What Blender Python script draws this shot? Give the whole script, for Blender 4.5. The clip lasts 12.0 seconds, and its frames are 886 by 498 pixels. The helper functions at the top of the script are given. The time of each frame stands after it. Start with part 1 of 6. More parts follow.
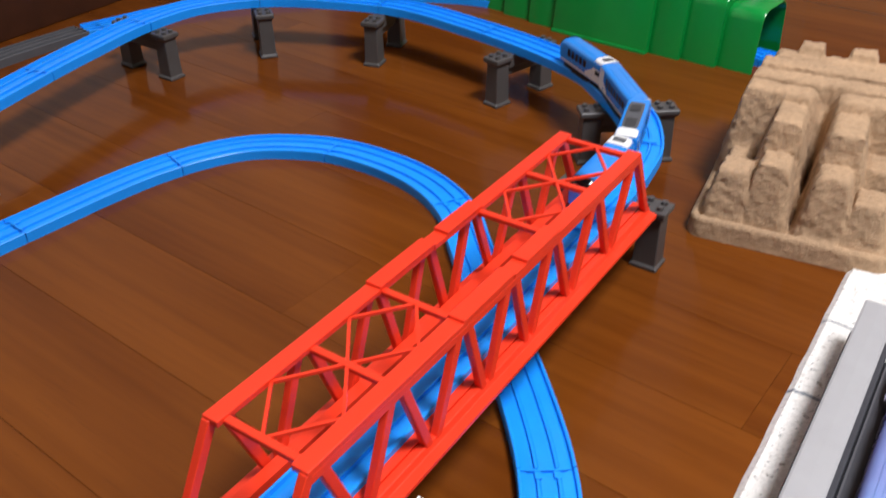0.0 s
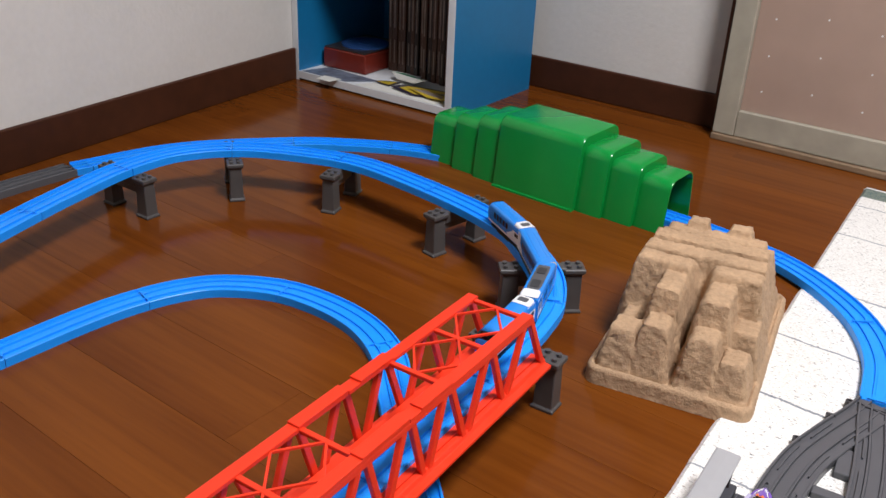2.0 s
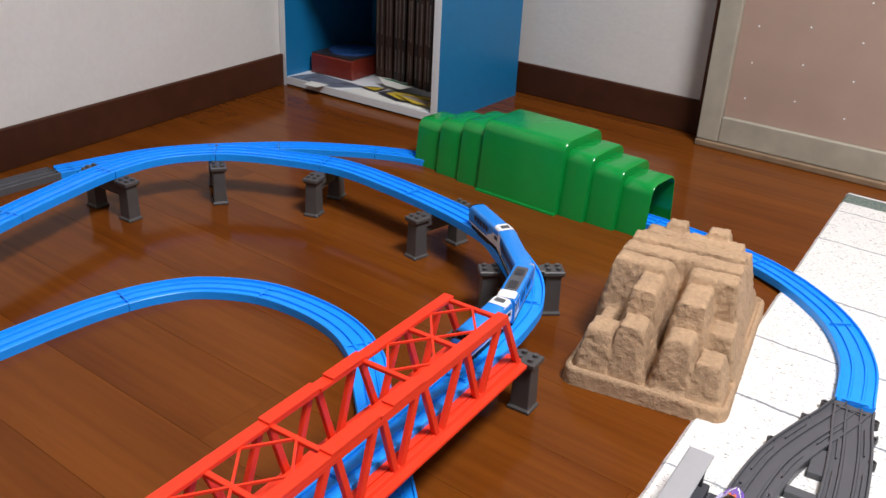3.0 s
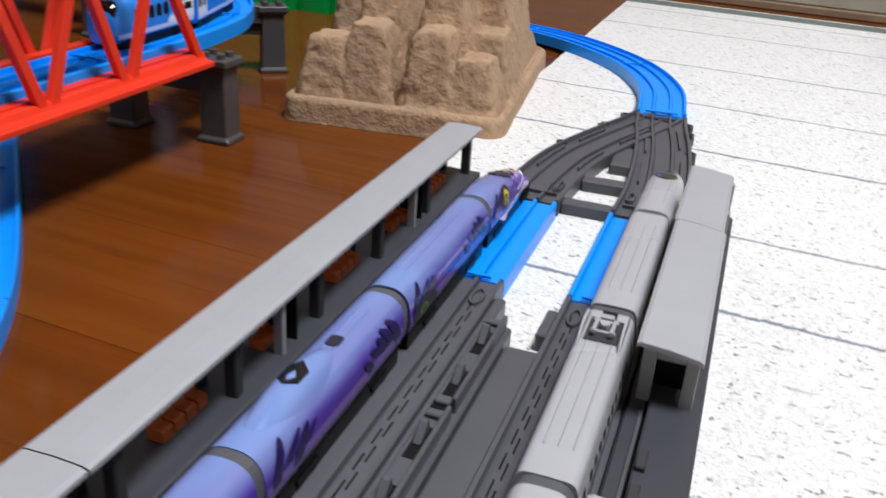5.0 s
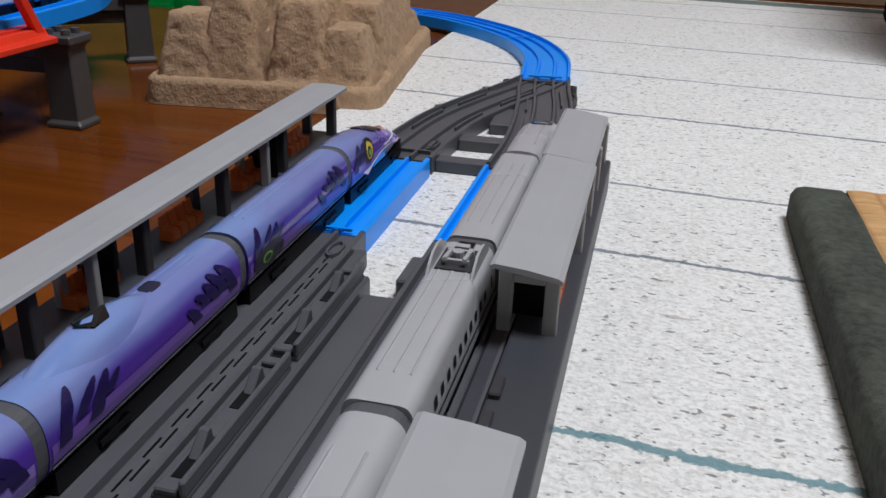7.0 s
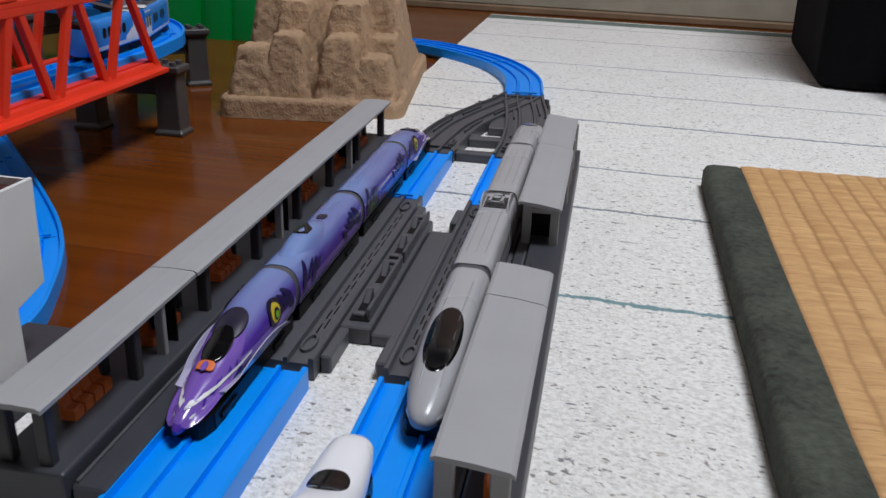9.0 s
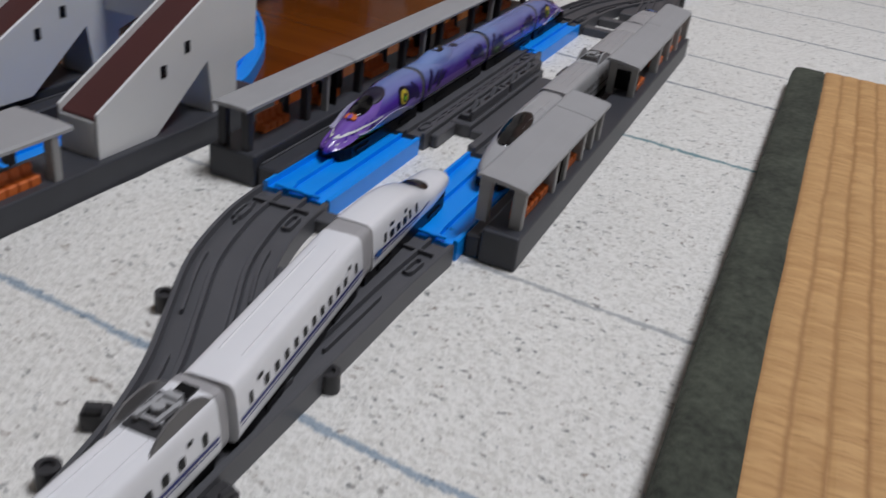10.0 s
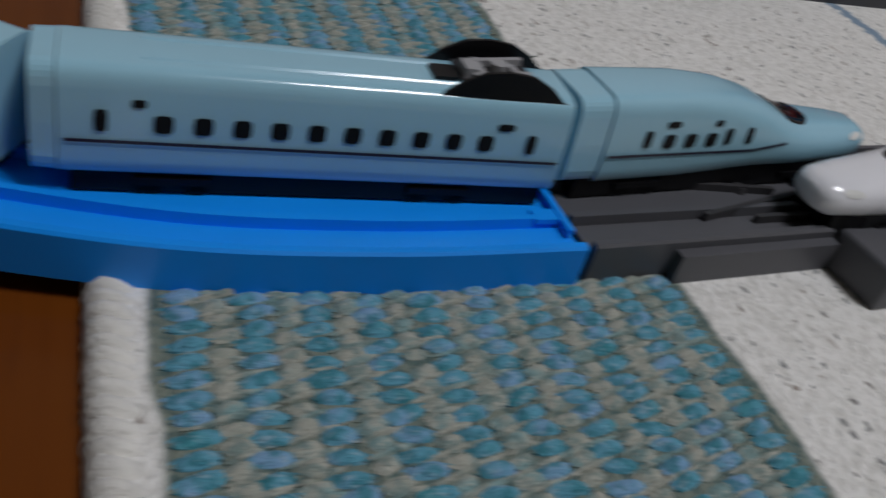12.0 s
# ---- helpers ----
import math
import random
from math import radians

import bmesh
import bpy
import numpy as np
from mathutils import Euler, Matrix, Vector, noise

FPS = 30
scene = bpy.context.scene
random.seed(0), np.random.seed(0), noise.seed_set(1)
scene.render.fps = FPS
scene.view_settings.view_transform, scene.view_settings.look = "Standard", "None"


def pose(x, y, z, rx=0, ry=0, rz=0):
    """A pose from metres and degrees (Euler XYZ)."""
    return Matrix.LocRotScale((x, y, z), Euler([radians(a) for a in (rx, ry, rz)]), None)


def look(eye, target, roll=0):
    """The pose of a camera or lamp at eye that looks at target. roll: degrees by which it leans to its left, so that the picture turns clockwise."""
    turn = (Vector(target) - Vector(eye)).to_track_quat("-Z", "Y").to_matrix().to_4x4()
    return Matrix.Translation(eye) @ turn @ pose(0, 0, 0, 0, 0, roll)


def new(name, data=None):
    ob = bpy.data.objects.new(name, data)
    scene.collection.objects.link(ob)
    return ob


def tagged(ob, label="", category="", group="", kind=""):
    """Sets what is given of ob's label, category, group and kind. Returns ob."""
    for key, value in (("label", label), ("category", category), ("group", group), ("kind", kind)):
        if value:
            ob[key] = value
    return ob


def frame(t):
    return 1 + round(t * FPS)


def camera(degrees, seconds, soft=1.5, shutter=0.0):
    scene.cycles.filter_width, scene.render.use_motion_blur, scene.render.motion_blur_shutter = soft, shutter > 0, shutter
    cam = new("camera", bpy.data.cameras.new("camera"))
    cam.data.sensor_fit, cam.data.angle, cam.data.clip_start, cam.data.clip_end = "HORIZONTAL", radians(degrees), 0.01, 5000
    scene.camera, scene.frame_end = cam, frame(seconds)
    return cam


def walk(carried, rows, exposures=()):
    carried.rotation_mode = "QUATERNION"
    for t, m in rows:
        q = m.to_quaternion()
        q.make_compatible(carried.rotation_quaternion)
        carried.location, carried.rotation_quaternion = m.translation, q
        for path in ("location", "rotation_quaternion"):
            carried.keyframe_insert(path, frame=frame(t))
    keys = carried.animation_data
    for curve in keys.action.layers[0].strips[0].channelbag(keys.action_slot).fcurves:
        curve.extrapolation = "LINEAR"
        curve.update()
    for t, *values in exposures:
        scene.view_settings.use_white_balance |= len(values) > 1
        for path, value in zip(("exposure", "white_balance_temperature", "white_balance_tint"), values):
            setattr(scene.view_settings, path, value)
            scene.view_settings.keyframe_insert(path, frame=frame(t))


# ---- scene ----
cam = camera(53.5, 12.0, shutter=0.25)
PATH = [
    (0, (0.002, -0.155, 0.426), (-1.02, 1.161, -0.681), -0.3),
    (0.5, (0.025, -0.16, 0.479), (-0.986, 1.252, -0.513), 3.2),
    (1, (0.061, -0.189, 0.507), (-0.997, 1.212, -0.452), 2.9),
    (1.5, (0.089, -0.198, 0.521), (-0.968, 1.251, -0.365), 2.6),
    (2, (0.094, -0.199, 0.518), (-0.967, 1.248, -0.366), 2.7),
    (2.5, (0.105, -0.196, 0.52), (-0.949, 1.26, -0.357), 3.7),
    (2.7, (0.107, -0.195, 0.517), (-0.956, 1.259, -0.351), 3.2),
    (4.3, (0.138, -0.151, 0.423), (-0.865, 1.352, -0.435), 2.2),
    (4.5, (0.132, -0.112, 0.357), (-0.746, 1.461, -0.513), 5.5),
    (5, (0.123, -0.033, 0.197), (-0.562, 1.645, -0.649), 3.9),
    (5.5, (0.13, 0.006, 0.156), (-0.488, 1.783, -0.521), 0.3),
    (6, (0.143, 0.007, 0.161), (-0.45, 1.798, -0.501), -1.3),
    (6.5, (0.152, 0.008, 0.158), (-0.452, 1.753, -0.61), 0.5),
    (6.7, (0.148, 0.003, 0.157), (-0.438, 1.738, -0.647), 1.3),
    (8.3, (0.146, -0.104, 0.173), (-0.202, 1.731, -0.544), 0.2),
    (8.5, (0.146, -0.133, 0.171), (-0.247, 1.681, -0.574), 0.7),
    (9, (0.157, -0.201, 0.197), (-0.294, 1.594, -0.561), 1.9),
    (9.5, (0.208, -0.264, 0.208), (-0.314, 1.468, -0.645), 3.7),
    (10, (0.244, -0.332, 0.207), (-0.479, 1.26, -0.765), 7.6),
    (10.5, (0.269, -0.392, 0.202), (-0.642, 1.04, -0.856), 10.1),
    (10.8, (0.276, -0.425, 0.192), (-0.721, 0.906, -0.919), 12.5),
    (11, (0.291, -0.441, 0.174), (-0.728, 0.828, -0.988), 15.4),
    (11.2, (0.293, -0.458, 0.155), (-0.76, 0.762, -1.029), 17.6),
    (11.4, (0.287, -0.482, 0.134), (-0.852, 0.656, -1.052), 19.1),
    (11.5, (0.284, -0.495, 0.126), (-0.923, 0.598, -1.035), 19.7),
    (11.7, (0.273, -0.518, 0.126), (-1.005, 0.451, -1.069), 19.8),
    (11.8, (0.278, -0.527, 0.124), (-1.115, 0.307, -1.043), 17.1),
    (11.9, (0.269, -0.54, 0.121), (-1.15, 0.251, -1.046), 16.6),
    (12, (0.263, -0.553, 0.12), (-1.166, 0.192, -1.065), 16.7),
]
EXPOSE = [(0.0, 0.95, 6580, 10), (0.5, 0.88, 6600, 10), (1.5, 0.86, 6600, 10), (2.7, 1.0, 6600, 10), (4.5, 0.78, 6380, 8), (5.5, 0.47, 6230, 8), (6.0, 0.19, 6230, 8), (6.5, 0.14, 6230, 8), (8.5, 0.02, 6230, 8), (9.0, 0.0, 6230, 8), (10.0, -0.26, 6320, 9), (10.5, -0.36, 6350, 9), (11.0, -0.6, 6380, 9), (12.0, -0.6, 6400, 9)]
walk(cam, [(t, look(eye, target, roll)) for t, eye, target, roll in PATH], EXPOSE)

# ---- light: one ceiling lamp in a closed room, weak grey world ----
world = bpy.data.worlds.new("world")
scene.world = world
world.use_nodes = True
world.node_tree.nodes["Background"].inputs[0].default_value = (0.5, 0.55, 0.6, 1)
world.node_tree.nodes["Background"].inputs[1].default_value = 0.005
LAMP = (0.7, 0.25, 2.28)
lamp_data = bpy.data.lights.new("ceiling_lamp_light", "AREA")
lamp_data.shape, lamp_data.size, lamp_data.energy, lamp_data.color = "DISK", 0.72, 46.5, (0.95, 0.945, 1.0)
lamp_light = new("ceiling_lamp_light", lamp_data)
lamp_light.matrix_world = look(LAMP, (LAMP[0], LAMP[1], 0))


# ---- materials ----
def material(name, colour, rough=0.5, metal=0.0, grain=0.0, grain_scale=60.0, bump=0.0, bump_scale=200.0, vary=0.0, coat=0.0, dark=None, spec=0.5):
    """A surface with two scales of variation: broad tone and fine grain, and a fine relief."""
    m = bpy.data.materials.new(name)
    m.use_nodes = True
    n, l = m.node_tree.nodes, m.node_tree.links
    b = n["Principled BSDF"]
    b.inputs["Roughness"].default_value, b.inputs["Metallic"].default_value = rough, metal
    b.inputs["Coat Weight"].default_value = coat
    b.inputs["Specular IOR Level"].default_value = spec
    b.inputs["Base Color"].default_value = (*colour, 1)
    tex = n.new("ShaderNodeTexCoord")
    if grain > 0:
        fine, broad = n.new("ShaderNodeTexNoise"), n.new("ShaderNodeTexNoise")
        fine.inputs["Scale"].default_value, fine.inputs["Detail"].default_value = grain_scale, 6
        broad.inputs["Scale"].default_value, broad.inputs["Detail"].default_value = grain_scale / 9, 3
        l.new(tex.outputs["Object"], fine.inputs["Vector"])
        l.new(tex.outputs["Object"], broad.inputs["Vector"])
        both = n.new("ShaderNodeMath")
        both.operation = "ADD"
        l.new(fine.outputs["Fac"], both.inputs[0])
        l.new(broad.outputs["Fac"], both.inputs[1])
        ramp = n.new("ShaderNodeMapRange")
        ramp.inputs["From Min"].default_value, ramp.inputs["From Max"].default_value = 0.7, 1.3
        l.new(both.outputs[0], ramp.inputs["Value"])
        mix = n.new("ShaderNodeMix")
        mix.data_type = "RGBA"
        low = dark or tuple(c * (1 - grain) for c in colour)
        mix.inputs["A"].default_value = (*low, 1)
        mix.inputs["B"].default_value = (*colour, 1)
        l.new(ramp.outputs["Result"], mix.inputs["Factor"])
        out = mix.outputs["Result"]
        if vary > 0:
            info, hsv = n.new("ShaderNodeObjectInfo"), n.new("ShaderNodeHueSaturation")
            rng = n.new("ShaderNodeMapRange")
            rng.inputs["To Min"].default_value, rng.inputs["To Max"].default_value = 1 - vary, 1 + vary
            l.new(info.outputs["Random"], rng.inputs["Value"])
            l.new(rng.outputs["Result"], hsv.inputs["Value"])
            l.new(out, hsv.inputs["Color"])
            out = hsv.outputs["Color"]
        l.new(out, b.inputs["Base Color"])
        rr = n.new("ShaderNodeMapRange")
        rr.inputs["To Min"].default_value, rr.inputs["To Max"].default_value = max(0.03, rough - 0.07), min(1, rough + 0.1)
        l.new(broad.outputs["Fac"], rr.inputs["Value"])
        l.new(rr.outputs["Result"], b.inputs["Roughness"])
    if bump > 0:
        t2, bp = n.new("ShaderNodeTexNoise"), n.new("ShaderNodeBump")
        t2.inputs["Scale"].default_value, t2.inputs["Detail"].default_value = bump_scale, 4
        bp.inputs["Strength"].default_value, bp.inputs["Distance"].default_value = bump, 0.001
        l.new(tex.outputs["Object"], t2.inputs["Vector"])
        l.new(t2.outputs["Fac"], bp.inputs["Height"])
        l.new(bp.outputs["Normal"], b.inputs["Normal"])
    return m


BLUE = material("blue_plastic", (0.008, 0.3, 0.97), 0.32, grain=0.12, grain_scale=40, bump=0.05, bump_scale=90, spec=0.38)
RED = material("red_plastic", (0.82, 0.042, 0.014), 0.34, grain=0.12, grain_scale=40, spec=0.3)
GREEN = material("green_plastic", (0.003, 0.27, 0.045), 0.2, grain=0.1, grain_scale=30, bump=0.05, bump_scale=30)
PIERGREY = material("pier_grey_plastic", (0.078, 0.072, 0.07), 0.42, grain=0.15, grain_scale=60, spec=0.35)
DARK = material("dark_grey_plastic", (0.043, 0.042, 0.045), 0.42, grain=0.15, grain_scale=60, spec=0.35)
DECK = material("platform_grey_plastic", (0.05, 0.052, 0.061), 0.42, grain=0.15, grain_scale=60, spec=0.35)
GREY = material("mid_grey_plastic", (0.09, 0.091, 0.1), 0.4, grain=0.12, grain_scale=60, spec=0.4)
ROOFGREY = material("light_grey_plastic", (0.36, 0.36, 0.37), 0.5, grain=0.08, grain_scale=50)
STATION = material("station_grey_plastic", (0.31, 0.305, 0.3), 0.45, grain=0.1, grain_scale=50)
ORANGE = material("orange_plastic", (0.75, 0.17, 0.03), 0.4, grain=0.1)
WHITE = material("white_plastic", (0.78, 0.78, 0.78), 0.3, grain=0.05, grain_scale=40)
BLACK = material("black_plastic", (0.005, 0.005, 0.006), 0.35, spec=0.22)
PULP = material("brown_paper_pulp", (0.48, 0.315, 0.185), 0.95, grain=0.3, grain_scale=200, bump=1.0, bump_scale=420)
WALL = material("white_wallpaper", (0.66, 0.63, 0.59), 0.9, grain=0.06, grain_scale=90, bump=0.5, bump_scale=140)
BASE = material("dark_wood_baseboard", (0.065, 0.02, 0.008), 0.55, grain=0.4, grain_scale=30, spec=0.25)
SELVEDGE = material("white_yarn", (0.8, 0.78, 0.73), 0.95, grain=0.2, grain_scale=400, bump=0.8, bump_scale=1200)
SHELFBLUE = material("blue_laminate", (0.006, 0.16, 0.36), 0.4, grain=0.1)
HERI = material("green_cloth_border", (0.074, 0.083, 0.062), 0.95, grain=0.75, grain_scale=300, bump=0.5, bump_scale=900)
# Ceiling and far walls stay unseen; dark here to cut bounced light
CEIL = material("dark_unseen_ceiling", (0.16, 0.115, 0.075), 0.8, grain=0.2, grain_scale=20)
UNSEENWALL = material("dull_unseen_wall", (0.16, 0.16, 0.13), 0.95, grain=0.1, grain_scale=80)


MAROON = material("dark_red_plastic", (0.07, 0.014, 0.014), 0.45, grain=0.15)
NAVY = material("navy_paint", (0.012, 0.018, 0.16), 0.3)
PEARL = material("pearl_white_plastic", (0.82, 0.82, 0.85), 0.16, grain=0.04, grain_scale=40, coat=0.4)
FAIRING = material("dull_grey_plastic", (0.15, 0.145, 0.145), 0.45, grain=0.1)
TURQ = material("pale_turquoise_plastic", (0.33, 0.59, 0.72), 0.16, grain=0.05, grain_scale=40, coat=0.4)
GREYSKIN = material("warm_grey_plastic", (0.4, 0.4, 0.41), 0.26, grain=0.06, grain_scale=40)
PURPLE = material("purple_paint", (0.2, 0.1, 0.47), 0.22, grain=0.08, coat=0.3)
VIOLET = material("violet_paint", (0.29, 0.2, 0.62), 0.22, grain=0.1, coat=0.3)
INDIGO = material("indigo_paint", (0.016, 0.008, 0.075), 0.3, coat=0.2)
INK = material("dark_ink_paint", (0.018, 0.014, 0.035), 0.3)
LIME = material("lime_paint", (0.2, 0.5, 0.02), 0.3)
YELLOW = material("yellow_paint", (0.65, 0.5, 0.04), 0.3)
EMBLEM = material("deep_blue_emblem", (0.015, 0.1, 0.34), 0.3)
SKYBLUE = material("sky_blue_plastic", (0.02, 0.24, 0.75), 0.25, grain=0.06, coat=0.2)
GLASSBLACK = material("smoked_plastic", (0.004, 0.004, 0.005), 0.08, coat=0.1)
LIGHTGLASS = material("headlight_plastic", (0.75, 0.75, 0.72), 0.08)
COLLAR = material("grey_collar_plastic", (0.36, 0.35, 0.36), 0.5, grain=0.1)
EDGEWHITE = material("white_edge_band", (0.66, 0.68, 0.7), 0.5, grain=0.05)
CASEBROWN = material("brown_case", (0.085, 0.04, 0.025), 0.4, grain=0.3)
CASEDARK = material("dark_case", (0.035, 0.026, 0.024), 0.35, grain=0.3)
CASERED = material("dark_red_case", (0.2, 0.025, 0.015), 0.2, grain=0.25)
PAPER = material("white_paper", (0.66, 0.65, 0.6), 0.8, grain=0.08)
SPINE = material("pale_spine_print", (0.3, 0.24, 0.2), 0.6, grain=0.4)
PRINT = material("printed_paper", (0.2, 0.24, 0.32), 0.5, grain=0.7, grain_scale=70)
DISCBLUE = material("blue_disc_plastic", (0.03, 0.09, 0.28), 0.25, grain=0.1)
STICKGREEN = material("green_sticker", (0.02, 0.2, 0.09), 0.4)
STICKYELLOW = material("yellow_sticker", (0.5, 0.36, 0.03), 0.4, grain=0.2)
BAGBLACK = material("black_fabric", (0.005, 0.005, 0.006), 0.9, spec=0.1, grain=0.4, grain_scale=150, bump=0.4, bump_scale=400)
LAMPGLOW = bpy.data.materials.new("lamp_shade")
LAMPGLOW.use_nodes = True
LAMPGLOW.node_tree.nodes["Principled BSDF"].inputs["Emission Color"].default_value = (0.93, 0.98, 1, 1)
LAMPGLOW.node_tree.nodes["Principled BSDF"].inputs["Emission Strength"].default_value = 4.0
FRAMEWOOD = material("pale_worn_wood", (0.42, 0.38, 0.3), 0.65, grain=0.25, grain_scale=25, bump=0.2, bump_scale=80)
SILLWOOD = material("worn_reddish_wood", (0.3, 0.2, 0.12), 0.6, grain=0.35, grain_scale=30, bump=0.2, bump_scale=80)
DOORPAPER = material("faded_pink_paper", (0.41, 0.285, 0.225), 0.75, grain=0.12, grain_scale=14, bump=0.1, bump_scale=60)


def nodes_of(name, rough):
    m = bpy.data.materials.new(name)
    m.use_nodes = True
    n, l = m.node_tree.nodes, m.node_tree.links
    b = n["Principled BSDF"]
    b.inputs["Roughness"].default_value = rough
    return m, n, l, b


def math_node(n, l, op, a, b=None, c=None):
    k = n.new("ShaderNodeMath")
    k.operation = op
    for i, v in enumerate((a, b, c)):
        if v is None:
            continue
        if isinstance(v, (int, float)):
            k.inputs[i].default_value = v
        else:
            l.new(v, k.inputs[i])
    return k.outputs[0]


def mix_node(n, l, fac, a, b):
    k = n.new("ShaderNodeMix")
    k.data_type = "RGBA"
    for key, v in (("Factor", fac), ("A", a), ("B", b)):
        if isinstance(v, tuple):
            k.inputs[key].default_value = (*v, 1)
        elif isinstance(v, (int, float)):
            k.inputs[key].default_value = v
        else:
            l.new(v, k.inputs[key])
    return k.outputs["Result"]


def noise_node(n, l, vec, scale, detail=4, stretch=None):
    if stretch:
        mp = n.new("ShaderNodeMapping")
        mp.inputs["Scale"].default_value = stretch
        l.new(vec, mp.inputs["Vector"])
        vec = mp.outputs["Vector"]
    k = n.new("ShaderNodeTexNoise")
    k.inputs["Scale"].default_value, k.inputs["Detail"].default_value = scale, detail
    l.new(vec, k.inputs["Vector"])
    return k.outputs["Fac"]


def step_node(n, l, value, lo, hi, a=0.0, b=1.0):
    k = n.new("ShaderNodeMapRange")
    k.interpolation_type = "SMOOTHSTEP"
    for key, v in (("From Min", lo), ("From Max", hi), ("To Min", a), ("To Max", b)):
        k.inputs[key].default_value = v
    l.new(value, k.inputs["Value"])
    return k.outputs["Result"]


def bump_node(n, l, b, height, strength, distance):
    k = n.new("ShaderNodeBump")
    k.inputs["Strength"].default_value, k.inputs["Distance"].default_value = strength, distance
    l.new(height, k.inputs["Height"])
    l.new(k.outputs["Normal"], b.inputs["Normal"])


def floor_wood():
    """Lacquered brown boards: long streaks, a tone of its own for each plank."""
    m, n, l, b = nodes_of("brown_floor_wood", 0.2)
    tex, info = n.new("ShaderNodeTexCoord"), n.new("ShaderNodeObjectInfo")
    off = n.new("ShaderNodeVectorMath")
    off.operation = "MULTIPLY_ADD"
    l.new(info.outputs["Random"], off.inputs[0])
    off.inputs[1].default_value = (7, 13, 3)
    l.new(tex.outputs["Object"], off.inputs[2])
    v = off.outputs["Vector"]
    b.inputs["Specular IOR Level"].default_value = 0.11
    fine = noise_node(n, l, v, 60, 8, (0.06, 1.6, 1))
    wide = noise_node(n, l, v, 9, 3, (0.25, 1.4, 1))
    pore = noise_node(n, l, v, 420, 3, (0.05, 1, 1))
    tone = math_node(n, l, "MULTIPLY_ADD", wide, 0.7, math_node(n, l, "MULTIPLY", fine, 0.5))
    tone = math_node(n, l, "MULTIPLY_ADD", info.outputs["Random"], 0.06, tone)
    c = mix_node(n, l, step_node(n, l, tone, 0.3, 0.95), (0.093, 0.0225, 0.0032), (0.168, 0.048, 0.0064))
    c = mix_node(n, l, step_node(n, l, pore, 0.6, 0.75, 0, 0.25), c, (0.06, 0.016, 0.004))
    l.new(c, b.inputs["Base Color"])
    l.new(step_node(n, l, wide, 0.3, 0.7, 0.1, 0.17), b.inputs["Roughness"])
    bump_node(n, l, b, fine, 0.08, 0.001)
    return m


WOOD = floor_wood()
RUG_LINES = [(-0.225, 0.0034, 1.0), (-0.138, 0.0017, 0.8), (-0.004, 0.0016, 0.6), (0.213, 0.0021, 1.0), (0.353, 0.0015, 1.0), (0.447, 0.0014, 0.9), (0.598, 0.0018, 1.0), (0.727, 0.0015, 0.9), (0.876, 0.0016, 0.9), (1.066, 0.0016, 0.8), (1.195, 0.0017, 0.8)]


